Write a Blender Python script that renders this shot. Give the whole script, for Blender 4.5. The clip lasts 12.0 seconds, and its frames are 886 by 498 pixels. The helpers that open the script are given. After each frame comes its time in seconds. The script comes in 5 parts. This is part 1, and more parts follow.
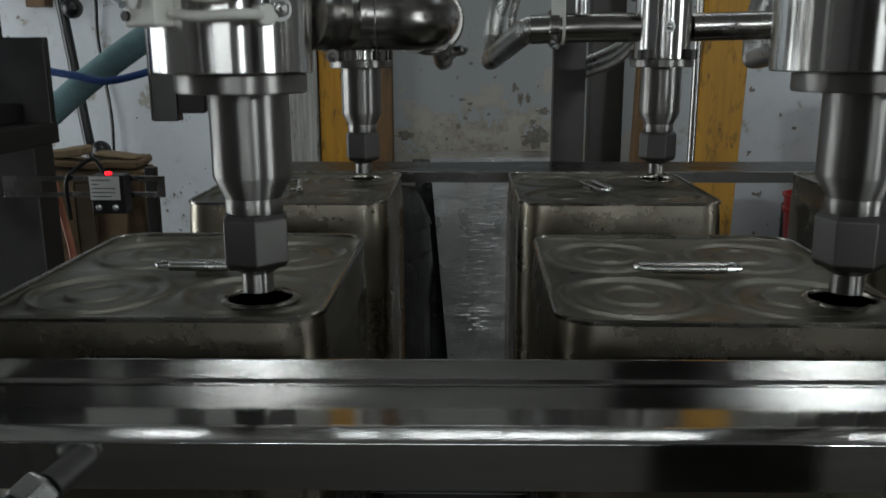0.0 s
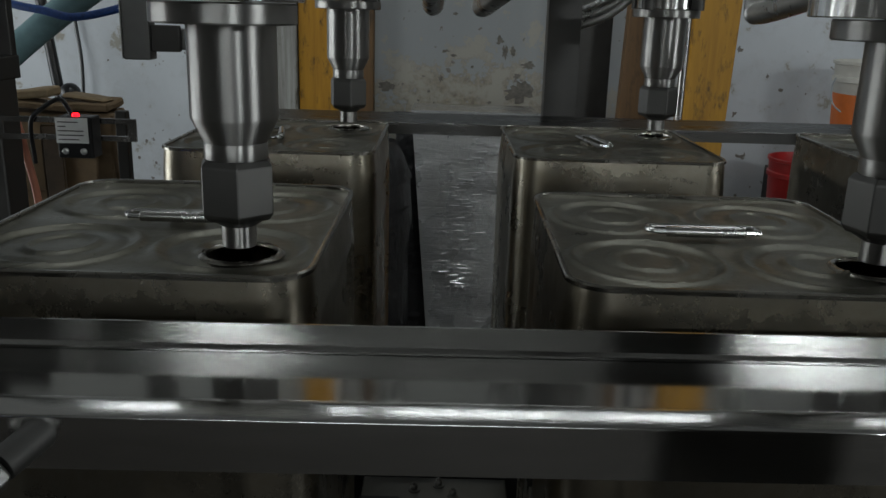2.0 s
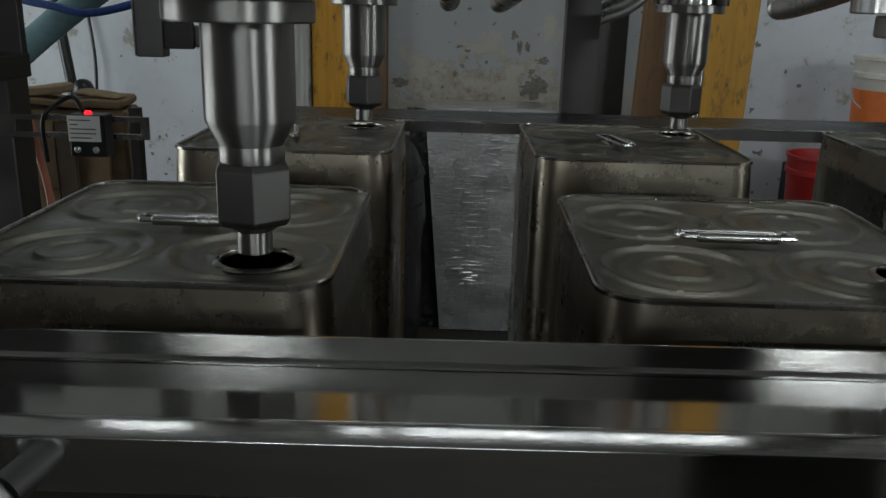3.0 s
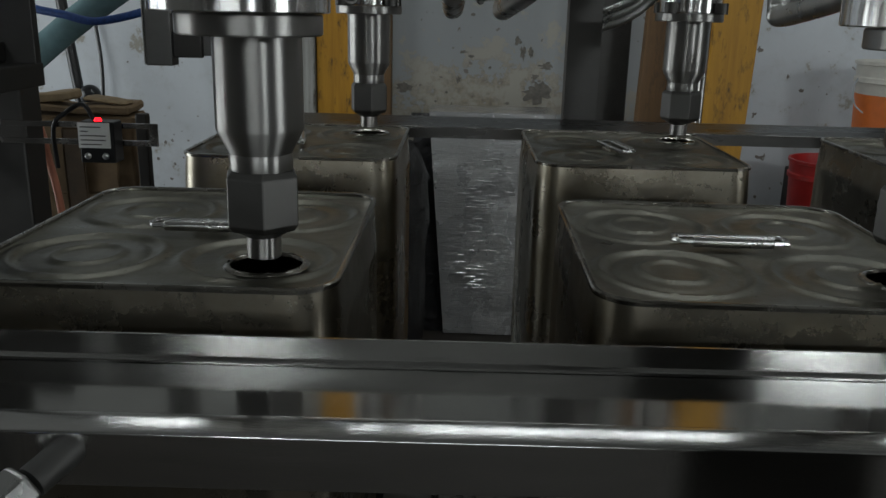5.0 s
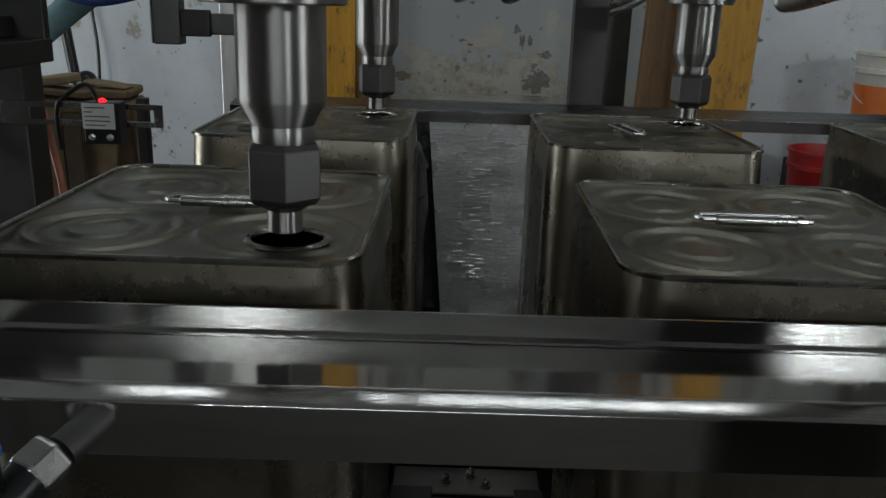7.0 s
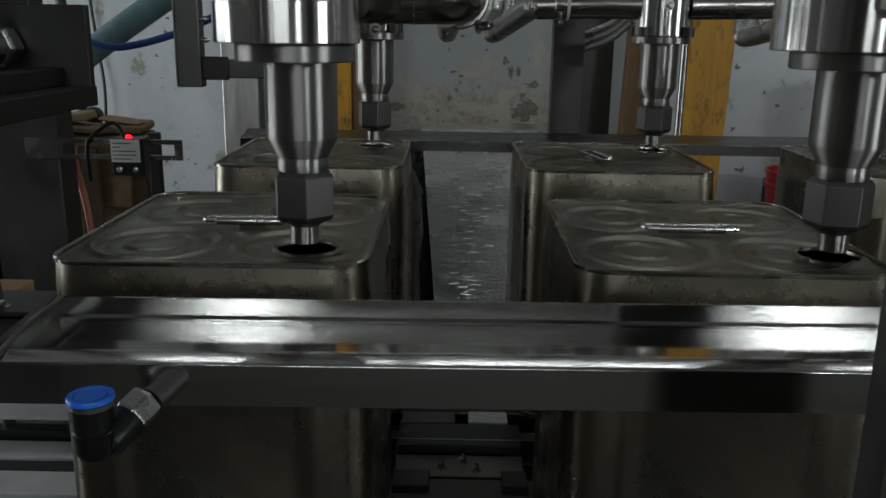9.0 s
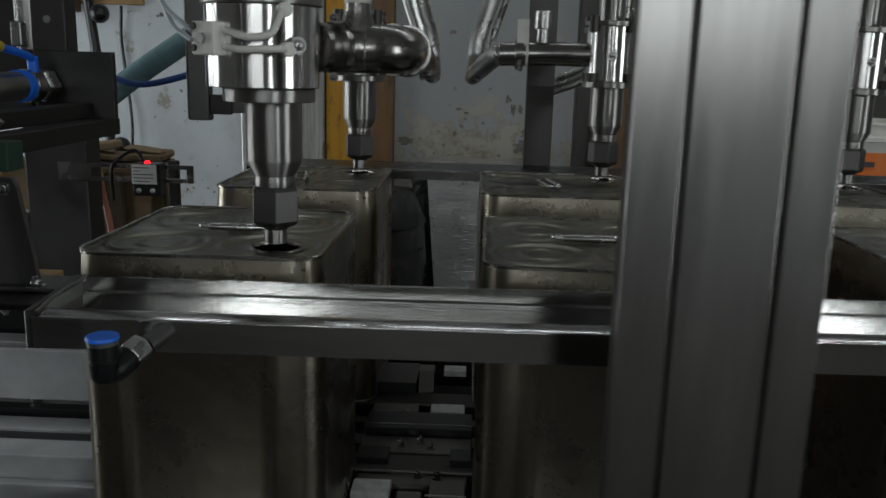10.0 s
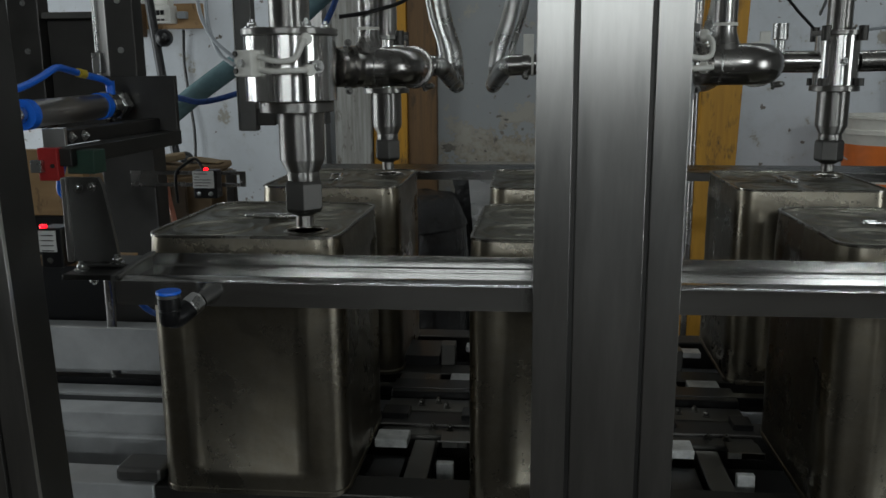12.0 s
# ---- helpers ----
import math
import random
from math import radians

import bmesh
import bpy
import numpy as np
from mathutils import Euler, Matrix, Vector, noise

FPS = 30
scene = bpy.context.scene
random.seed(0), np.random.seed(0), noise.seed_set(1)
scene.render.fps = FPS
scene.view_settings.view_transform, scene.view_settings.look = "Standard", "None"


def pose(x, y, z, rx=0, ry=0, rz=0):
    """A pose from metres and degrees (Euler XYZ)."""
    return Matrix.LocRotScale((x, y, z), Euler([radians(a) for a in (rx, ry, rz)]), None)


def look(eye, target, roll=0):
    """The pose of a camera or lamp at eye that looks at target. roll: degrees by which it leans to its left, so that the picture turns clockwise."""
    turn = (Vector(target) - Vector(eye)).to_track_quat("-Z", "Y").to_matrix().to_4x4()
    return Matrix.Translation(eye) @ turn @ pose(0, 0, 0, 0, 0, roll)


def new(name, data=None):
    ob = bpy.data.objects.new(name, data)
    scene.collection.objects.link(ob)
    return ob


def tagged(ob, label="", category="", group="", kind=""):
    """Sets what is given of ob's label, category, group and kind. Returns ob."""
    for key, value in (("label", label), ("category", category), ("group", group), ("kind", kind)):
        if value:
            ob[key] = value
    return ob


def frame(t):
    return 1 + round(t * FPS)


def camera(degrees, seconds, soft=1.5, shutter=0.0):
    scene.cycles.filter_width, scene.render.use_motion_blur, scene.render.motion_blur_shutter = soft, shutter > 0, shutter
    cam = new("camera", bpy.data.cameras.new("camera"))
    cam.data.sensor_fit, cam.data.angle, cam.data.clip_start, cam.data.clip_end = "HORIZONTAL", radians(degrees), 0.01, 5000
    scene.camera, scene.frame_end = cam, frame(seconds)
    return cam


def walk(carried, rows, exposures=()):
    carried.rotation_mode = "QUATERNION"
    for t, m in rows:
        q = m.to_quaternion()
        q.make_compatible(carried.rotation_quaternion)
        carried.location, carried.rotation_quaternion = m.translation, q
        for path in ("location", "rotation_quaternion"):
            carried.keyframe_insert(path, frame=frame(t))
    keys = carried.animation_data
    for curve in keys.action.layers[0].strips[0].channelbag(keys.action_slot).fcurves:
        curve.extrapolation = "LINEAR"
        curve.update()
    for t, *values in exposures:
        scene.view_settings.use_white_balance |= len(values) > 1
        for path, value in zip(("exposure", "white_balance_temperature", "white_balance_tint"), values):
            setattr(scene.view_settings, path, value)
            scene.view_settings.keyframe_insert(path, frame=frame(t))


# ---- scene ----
cam = camera(55.0, 12.0, soft=1.5, shutter=0.4)
PATH = [
    (0, (0.327, 0.152, 1.154), (0.266, 2.101, 0.708), -0.2),
    (0.5, (0.325, 0.205, 1.141), (0.269, 2.135, 0.616), 0.7),
    (1, (0.324, 0.193, 1.139), (0.288, 2.109, 0.566), 0.3),
    (1.5, (0.312, 0.187, 1.144), (0.301, 2.106, 0.58), 0.9),
    (2, (0.31, 0.2, 1.143), (0.31, 2.123, 0.596), 1.6),
    (2.5, (0.308, 0.209, 1.146), (0.294, 2.131, 0.591), 1.5),
    (3, (0.303, 0.221, 1.144), (0.276, 2.141, 0.585), 1.5),
    (5, (0.304, 0.205, 1.149), (0.267, 2.128, 0.599), 1.4),
    (5.5, (0.302, 0.214, 1.142), (0.268, 2.136, 0.59), 0.9),
    (6, (0.295, 0.215, 1.138), (0.27, 2.136, 0.583), 1.2),
    (6.5, (0.29, 0.211, 1.136), (0.268, 2.131, 0.574), 1.6),
    (7, (0.286, 0.208, 1.137), (0.266, 2.125, 0.569), 1.8),
    (7.2, (0.284, 0.206, 1.138), (0.264, 2.122, 0.566), 2.1),
    (9, (0.292, 0.089, 1.156), (0.279, 2.024, 0.649), 0.9),
    (9.5, (0.304, 0.034, 1.163), (0.306, 1.979, 0.698), 1.1),
    (10, (0.37, -0.078, 1.169), (0.303, 1.875, 0.741), 1.5),
    (10.5, (0.438, -0.193, 1.173), (0.323, 1.759, 0.755), 0.4),
    (11, (0.46, -0.248, 1.175), (0.32, 1.704, 0.761), -0.5),
    (11.5, (0.456, -0.255, 1.168), (0.272, 1.694, 0.758), -1.0),
    (12, (0.448, -0.251, 1.174), (0.24, 1.696, 0.766), -0.4),
]
walk(cam, [(t, look(eye, target, roll)) for t, eye, target, roll in PATH], exposures=[(0, 0.09), (7.2, 0.07), (9, -0.08), (12, -0.06)])

# ---- world and light ----
world = bpy.data.worlds.new("world")
scene.world = world
world.use_nodes = True
world.node_tree.nodes["Background"].inputs[0].default_value = (0.5, 0.55, 0.6, 1)
world.node_tree.nodes["Background"].inputs[1].default_value = 0.02


def tube_lamp(x, y, z, length, power, target):
    """A ceiling tube light: a long thin area lamp."""
    d = bpy.data.lights.new("tube_light", "AREA")
    d.shape, d.size, d.size_y, d.energy, d.color = "RECTANGLE", length, 0.07, power, (0.91, 0.985, 1.0)
    ob = new("tube_light", d)
    ob.matrix_world = look((x, y, z), target)
    return ob


tube_lamp(-0.75, -3.6, 2.35, 0.45, 7.5, (0.2, 1.5, 0.8))
tube_lamp(2.5, -3.6, 2.35, 0.45, 29, (0.8, 1.5, 0.8))
tube_lamp(1.2, 1.95, 2.95, 4.0, 14, (1.2, 3.0, 0.6))


def gap_light(name, x, y, z, width, height, power, target):
    """An added area light in a gap of an unseen wall."""
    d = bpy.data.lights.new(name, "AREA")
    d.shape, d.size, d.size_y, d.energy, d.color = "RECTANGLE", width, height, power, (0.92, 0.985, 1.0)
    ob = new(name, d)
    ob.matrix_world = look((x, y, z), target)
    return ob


# added side and rear fill, guessed from highlights on tins and post
gap_light("doorway_light", -3.52, 1.8, 1.1, 2.7, 2.1, 57, (0.0, 1.8, 1.1))
gap_light("doorway_light", 4.52, -1.2, 1.05, 1.3, 1.9, 31, (0.6, -1.2, 1.05))
gap_light("window_light", 0.5, -6.22, 1.95, 2.6, 1.3, 36, (0.5, 0.0, 1.95))

# ---- materials ----


def nodes(name, color=(0.5, 0.5, 0.5), rough=0.5, metal=0.0, **kw):
    m = bpy.data.materials.new(name)
    m.use_nodes = True
    b = m.node_tree.nodes["Principled BSDF"]
    b.inputs["Base Color"].default_value = (*color, 1)
    b.inputs["Roughness"].default_value = rough
    b.inputs["Metallic"].default_value = metal
    for k, v in kw.items():
        b.inputs[k].default_value = v
    return m, m.node_tree.nodes, m.node_tree.links, b


def coords(n, l, scale, offset=(0, 0, 0)):
    c = n.new("ShaderNodeTexCoord")
    mp = n.new("ShaderNodeMapping")
    mp.inputs["Scale"].default_value = scale
    mp.inputs["Location"].default_value = offset
    l.new(c.outputs["Object"], mp.inputs[0])
    return mp.outputs[0]


def noise_tex(n, l, vec, scale, detail=6, rough=0.6):
    t = n.new("ShaderNodeTexNoise")
    t.inputs["Scale"].default_value = scale
    t.inputs["Detail"].default_value = detail
    t.inputs["Roughness"].default_value = rough
    l.new(vec, t.inputs["Vector"])
    return t.outputs["Fac"]


def ramp(n, l, fac, stops):
    r = n.new("ShaderNodeValToRGB")
    e = r.color_ramp.elements
    while len(e) < len(stops):
        e.new(0.5)
    for k, (p, c) in zip(e, stops):
        k.position, k.color = p, ((*c, 1) if isinstance(c, tuple) else (c, c, c, 1))
    l.new(fac, r.inputs[0])
    return r.outputs[0]


def mix(n, l, fac, a, b):
    m = n.new("ShaderNodeMix")
    m.data_type = "RGBA"
    for s, v in ((m.inputs[0], fac), (m.inputs[6], a), (m.inputs[7], b)):
        if isinstance(v, tuple):
            s.default_value = (*v, 1)
        elif isinstance(v, (int, float)):
            s.default_value = v
        else:
            l.new(v, s)
    return m.outputs[2]


def bump(n, l, b, height, strength, dist=0.001):
    k = n.new("ShaderNodeBump")
    k.inputs["Strength"].default_value = strength
    k.inputs["Distance"].default_value = dist
    l.new(height, k.inputs["Height"])
    l.new(k.outputs[0], b.inputs["Normal"])


def metal_mat(name, color, rough, aniso=0.0, axis="Z", turn=0.0, grain=(1, 1, 1), grain_scale=60.0, dirt=0.25, spread=0.10, dark=None, bumps=0.08, smear=(1, 1, 1)):
    """Metal with smudges, fine directional grain and, if aniso, brushed highlights."""
    m, n, l, b = nodes(name, color, rough, 1.0)
    v1 = coords(n, l, smear)
    big = noise_tex(n, l, v1, 14, 8, 0.65)
    v2 = coords(n, l, grain)
    fine = noise_tex(n, l, v2, grain_scale, 4, 0.6)
    dark = dark or tuple(c * 0.45 for c in color)
    f = ramp(n, l, big, [(0.35, 1.0), (0.75, 0.0)])
    f2 = n.new("ShaderNodeMath")
    f2.operation = "MULTIPLY"
    f2.inputs[1].default_value = dirt
    l.new(f, f2.inputs[0])
    l.new(mix(n, l, f2.outputs[0], color, dark), b.inputs["Base Color"])
    mr = n.new("ShaderNodeMapRange")
    mr.inputs["From Min"].default_value, mr.inputs["From Max"].default_value = 0.3, 0.7
    mr.inputs["To Min"].default_value, mr.inputs["To Max"].default_value = max(0.03, rough - spread), rough + spread
    l.new(big, mr.inputs[0])
    l.new(mr.outputs[0], b.inputs["Roughness"])
    bump(n, l, b, fine, bumps, 0.0006)
    if aniso:
        b.inputs["Anisotropic"].default_value = aniso
        b.inputs["Anisotropic Rotation"].default_value = turn
        t = n.new("ShaderNodeTangent")
        t.direction_type, t.axis = "RADIAL", axis
        l.new(t.outputs[0], b.inputs["Tangent"])
    return m


def plain_mat(name, color, rough=0.5, vary=0.3, scale=25.0, bumps=0.1, metal=0.0, **kw):
    m, n, l, b = nodes(name, color, rough, metal, **kw)
    f = noise_tex(n, l, coords(n, l, (1, 1, 1)), scale, 8, 0.65)
    lo = tuple(c * (1 - vary) for c in color)
    hi = tuple(min(1, c * (1 + vary * 0.6)) for c in color)
    l.new(ramp(n, l, f, [(0.3, lo), (0.7, hi)]), b.inputs["Base Color"])
    f2 = noise_tex(n, l, coords(n, l, (1, 1, 1)), scale * 8, 4, 0.6)
    bump(n, l, b, f2, bumps, 0.001)
    return m


STEEL_X = metal_mat("brushed_steel_along", (0.66, 0.655, 0.64), 0.13, 0.35, "X", 0.0, (0.06, 1, 1), 900, 0.45, 0.05, smear=(0.3, 2.5, 2.5))
STEEL_V = metal_mat("brushed_steel_upright", (0.62, 0.61, 0.59), 0.31, 0.85, "Z", 0.0, (1, 1, 0.04), 700, 0.6, 0.03, smear=(2.5, 2.5, 0.3))
TURNED = metal_mat("turned_steel", (0.40, 0.39, 0.375), 0.38, 0.93, "Z", 0.25, (0.3, 0.3, 1), 900, 0.15, 0.05)
POLISHED = metal_mat("polished_steel", (0.66, 0.65, 0.63), 0.07, dirt=0.15, spread=0.04, bumps=0.02)
MIRROR = metal_mat("mirror_sheet", (0.52, 0.515, 0.50), 0.10, dirt=0.5, spread=0.03, bumps=0.015)
CHROME = metal_mat("chromed_steel", (0.74, 0.73, 0.71), 0.20, 0.95, "Z", 0.25, dirt=0.12, spread=0.03, bumps=0.01)
PIPE = metal_mat("pipe_steel", (0.42, 0.405, 0.39), 0.25, dirt=0.5, spread=0.09, bumps=0.05)
NUT = metal_mat("nut_steel", (0.15, 0.146, 0.14), 0.48, dirt=0.3)
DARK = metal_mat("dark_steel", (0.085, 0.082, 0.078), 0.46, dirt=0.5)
ZINC = metal_mat("zinc_bolt", (0.55, 0.55, 0.54), 0.28, dirt=0.3, bumps=0.02)
CHARCOAL = metal_mat("charcoal_steel", (0.105, 0.102, 0.098), 0.48, dirt=0.5, grain_scale=120, bumps=0.12)
RAIL = metal_mat("rail_steel", (0.15, 0.147, 0.142), 0.28, 0.3, "X", 0.0, (0.06, 1, 1), 900, 0.5, 0.06, smear=(0.4, 2.5, 2.5))
DULL = metal_mat("dull_steel", (0.20, 0.197, 0.19), 0.50, dirt=0.5, grain_scale=120, bumps=0.12)
TIN_RIM = metal_mat("tinplate_rim", (0.42, 0.40, 0.36), 0.24, dirt=0.6, spread=0.10, bumps=0.05)
SLEEVE = metal_mat("bright_sleeve", (0.58, 0.57, 0.55), 0.24, dirt=0.2, bumps=0.01)
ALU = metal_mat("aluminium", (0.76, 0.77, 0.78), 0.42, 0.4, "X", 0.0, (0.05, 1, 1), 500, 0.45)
ALU.node_tree.nodes["Principled BSDF"].inputs["Metallic"].default_value = 0.55
RUST = (0.14, 0.10, 0.06)


def tin_material():
    m, n, l, b = nodes("tinplate", (0.36, 0.34, 0.30), 0.3, 1.0)
    v = coords(n, l, (1, 1, 1))
    big = noise_tex(n, l, v, 9, 9, 0.7)
    streak = noise_tex(n, l, coords(n, l, (1, 1, 0.05)), 60, 5, 0.6)
    spots = noise_tex(n, l, v, 120, 5, 0.7)
    c = mix(n, l, ramp(n, l, big, [(0.35, 0.0), (0.7, 1.0)]), (0.39, 0.36, 0.30), (0.215, 0.185, 0.135))
    c = mix(n, l, ramp(n, l, streak, [(0.55, 0.0), (0.8, 0.5)]), c, (0.33, 0.29, 0.22))
    c = mix(n, l, ramp(n, l, spots, [(0.66, 0.0), (0.72, 0.8)]), c, (0.16, 0.13, 0.09))
    l.new(c, b.inputs["Base Color"])
    l.new(ramp(n, l, big, [(0.3, 0.20), (0.7, 0.40)]), b.inputs["Roughness"])
    dents = noise_tex(n, l, v, 16, 3, 0.5)
    bump(n, l, b, dents, 0.35, 0.004)
    return m


TIN = tin_material()


def lid_material():
    """Oily, grimy tinplate with pale smears."""
    m, n, l, b = nodes("tinplate_lid", (0.25, 0.24, 0.2), 0.4, 1.0)
    v = coords(n, l, (1, 1, 1))
    big = noise_tex(n, l, v, 13, 9, 0.7)
    smear = noise_tex(n, l, coords(n, l, (0.6, 1.4, 1)), 9, 10, 0.75)
    spots = noise_tex(n, l, v, 150, 5, 0.7)
    c = mix(n, l, ramp(n, l, big, [(0.35, 0.0), (0.7, 1.0)]), (0.27, 0.262, 0.225), (0.12, 0.112, 0.085))
    c = mix(n, l, ramp(n, l, spots, [(0.62, 0.0), (0.70, 0.8)]), c, (0.09, 0.075, 0.05))
    l.new(c, b.inputs["Base Color"])
    l.new(ramp(n, l, smear, [(0.35, 0.26), (0.65, 0.54)]), b.inputs["Roughness"])
    l.new(ramp(n, l, smear, [(0.45, 1.0), (0.75, 0.72)]), b.inputs["Metallic"])
    bump(n, l, b, noise_tex(n, l, v, 24, 5, 0.6), 0.35, 0.003)
    return m


TIN_TOP = lid_material()


def wall_material():
    """Old white lime paint, greyer towards the middle, flaked to grey and brown plaster in an irregular patch."""
    m, n, l, b = nodes("old_paint", (0.7, 0.72, 0.74), 0.75)
    v = coords(n, l, (1, 1, 1))
    big = noise_tex(n, l, v, 1.3, 8, 0.6)
    mid = noise_tex(n, l, v, 9, 9, 0.7)
    fine = noise_tex(n, l, v, 55, 6, 0.7)
    c = mix(n, l, ramp(n, l, big, [(0.3, 0.0), (0.7, 1.0)]), (0.66, 0.69, 0.73), (0.52, 0.55, 0.58))
    c = mix(n, l, ramp(n, l, mid, [(0.5, 0.0), (0.78, 0.55)]), c, (0.40, 0.40, 0.38))
    # broad grey between the posts, deepest midway, and a flaked patch low down in it
    grey_mid = n.new("ShaderNodeTexGradient")
    grey_mid.gradient_type = "SPHERICAL"
    l.new(coords(n, l, (0.95, 0.0, 1.0), (-0.33, 0.0, -1.0)), grey_mid.inputs[0])
    c = mix(n, l, ramp(n, l, grey_mid.outputs["Fac"], [(0.0, 0.0), (0.45, 0.85)]), c, (0.27, 0.28, 0.28))
    grad = n.new("ShaderNodeTexGradient")
    grad.gradient_type = "SPHERICAL"
    l.new(coords(n, l, (1.25, 0.0, 3.0), (-0.50, 0.0, -2.36)), grad.inputs[0])
    add = n.new("ShaderNodeMath")
    add.operation = "MULTIPLY_ADD"
    l.new(grad.outputs["Fac"], add.inputs[0])
    add.inputs[1].default_value = 0.26
    l.new(mid, add.inputs[2])
    patch = ramp(n, l, add.outputs[0], [(0.60, 0.0), (0.64, 1.0)])
    plaster = mix(n, l, ramp(n, l, fine, [(0.42, 0.0), (0.66, 1.0)]), (0.33, 0.29, 0.225), (0.17, 0.15, 0.12))
    plaster = mix(n, l, ramp(n, l, mid, [(0.45, 0.0), (0.56, 1.0)]), plaster, (0.37, 0.35, 0.305))
    c = mix(n, l, patch, c, plaster)
    chips = ramp(n, l, noise_tex(n, l, v, 30, 3, 0.5), [(0.70, 0.0), (0.72, 1.0)])
    c = mix(n, l, chips, c, (0.2, 0.18, 0.16))
    l.new(c, b.inputs["Base Color"])
    bump(n, l, b, mid, 0.5, 0.006)
    return m


WALL = wall_material()
PLASTER = plain_mat("grey_plaster", (0.27, 0.27, 0.26), 0.85, 0.25, 3)
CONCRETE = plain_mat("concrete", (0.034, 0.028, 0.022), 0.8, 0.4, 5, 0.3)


def wood_material(name, a, c2, rough=0.6, along=(18, 18, 1.0)):
    m, n, l, b = nodes(name, a, rough)
    v = coords(n, l, along)
    g = noise_tex(n, l, v, 3.0, 9, 0.65)
    s = noise_tex(n, l, coords(n, l, (1, 1, 0.35)), 26, 7, 0.7)
    c = mix(n, l, ramp(n, l, g, [(0.3, 0.0), (0.7, 1.0)]), a, c2)
    c = mix(n, l, ramp(n, l, s, [(0.54, 0.0), (0.66, 0.9)]), c, (0.05, 0.03, 0.014))
    l.new(c, b.inputs["Base Color"])
    bump(n, l, b, g, 0.35, 0.003)
    return m


YELLOW_WOOD = wood_material("yellow_painted_wood", (0.52, 0.265, 0.018), (0.36, 0.17, 0.012), 0.55)
BROWN_WOOD = wood_material("brown_wood", (0.16, 0.085, 0.03), (0.09, 0.05, 0.022))
GREY_WOOD = wood_material("weathered_wood", (0.42, 0.42, 0.40), (0.18, 0.17, 0.15), 0.8)
BOARD_WOOD = wood_material("board_wood", (0.42, 0.26, 0.12), (0.30, 0.18, 0.08), 0.6, (1.5, 12, 12))
CARD = plain_mat("brown_card", (0.20, 0.135, 0.075), 0.85, 0.35, 14)
WHITE_PL = plain_mat("white_plastic", (0.74, 0.73, 0.68), 0.4, 0.12, 40, 0.03)
GREY_PL = plain_mat("grey_cable", (0.36, 0.39, 0.42), 0.4, 0.1, 40, 0.03)
BLACK_PL = plain_mat("black_plastic", (0.008, 0.008, 0.009), 0.30, 0.2, 60, 0.04)
BLUE_PL = plain_mat("blue_plastic", (0.012, 0.17, 0.85), 0.35, 0.12, 60, 0.03)
BLUE_ROPE = plain_mat("blue_cable", (0.02, 0.07, 0.26), 0.5, 0.5, 160, 0.3)
TEAL = plain_mat("teal_hose", (0.19, 0.31, 0.335), 0.2, 0.2, 30, 0.05)
PINK = plain_mat("salmon_tube", (0.50, 0.19, 0.12), 0.4, 0.15, 30, 0.03)
RED_PL = plain_mat("red_plastic", (0.40, 0.02, 0.02), 0.4, 0.25, 20, 0.05)
GREEN_PAINT = plain_mat("dark_green_paint", (0.015, 0.045, 0.03), 0.5, 0.4, 30)
BUCKET_WHITE = plain_mat("bucket_white", (0.70, 0.68, 0.62), 0.4, 0.15, 12, 0.03)
ORANGE = plain_mat("orange_print", (0.78, 0.19, 0.03), 0.45, 0.12, 20, 0.02)
PRINT = plain_mat("dark_print", (0.06, 0.05, 0.05), 0.5, 0.1, 20, 0.0)
LABEL = plain_mat("white_label", (0.72, 0.72, 0.70), 0.55, 0.08, 60, 0.02)
YELLOW_TAG = plain_mat("yellow_tag", (0.70, 0.52, 0.04), 0.5, 0.1, 60, 0.02)


def film_material():
    """Bare sheet metal under taut clear film with fine level wrinkles."""
    m, n, l, b = nodes("film_wrapped_sheet", (0.5, 0.505, 0.505), 0.30, 0.6)
    big = noise_tex(n, l, coords(n, l, (1, 1, 1)), 6, 6, 0.6)
    glint_streaks = noise_tex(n, l, coords(n, l, (4, 1, 120)), 3.0, 7, 0.75)
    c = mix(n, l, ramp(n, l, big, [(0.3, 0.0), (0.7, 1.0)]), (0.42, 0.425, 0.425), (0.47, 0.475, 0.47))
    # near-white streaks paint the film's level glints into the base colour
    c = mix(n, l, ramp(n, l, glint_streaks, [(0.60, 0.0), (0.68, 0.9)]), c, (0.90, 0.91, 0.91))
    l.new(c, b.inputs["Base Color"])
    l.new(ramp(n, l, big, [(0.3, 0.25), (0.7, 0.30)]), b.inputs["Roughness"])
    b.inputs["Coat Weight"].default_value = 1.0
    b.inputs["Coat Roughness"].default_value = 0.05
    w = noise_tex(n, l, coords(n, l, (6, 1, 60)), 2.6, 8, 0.75)
    bump(n, l, b, w, 0.45, 0.008)
    k = b.inputs["Normal"].links[0].from_socket
    l.new(k, b.inputs["Coat Normal"])
    return m


FILM = film_material()
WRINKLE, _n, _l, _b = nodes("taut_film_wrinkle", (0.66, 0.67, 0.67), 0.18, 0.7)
BLACK_FILM, _n, _l, _b = nodes("black_film", (0.012, 0.012, 0.013), 0.16)
bump(_n, _l, _b, noise_tex(_n, _l, coords(_n, _l, (1.6, 1, 0.7)), 22, 6, 0.7), 0.9, 0.02)
BRAID = metal_mat("steel_braid", (0.68, 0.68, 0.66), 0.30, grain=(1, 1, 1), grain_scale=700, dirt=0.6, bumps=0.8)
LED = nodes("red_led", (0.8, 0.02, 0.02), 0.3)[0]
_b = LED.node_tree.nodes["Principled BSDF"]
_b.inputs["Emission Color"].default_value = (1, 0.004, 0.01, 1)
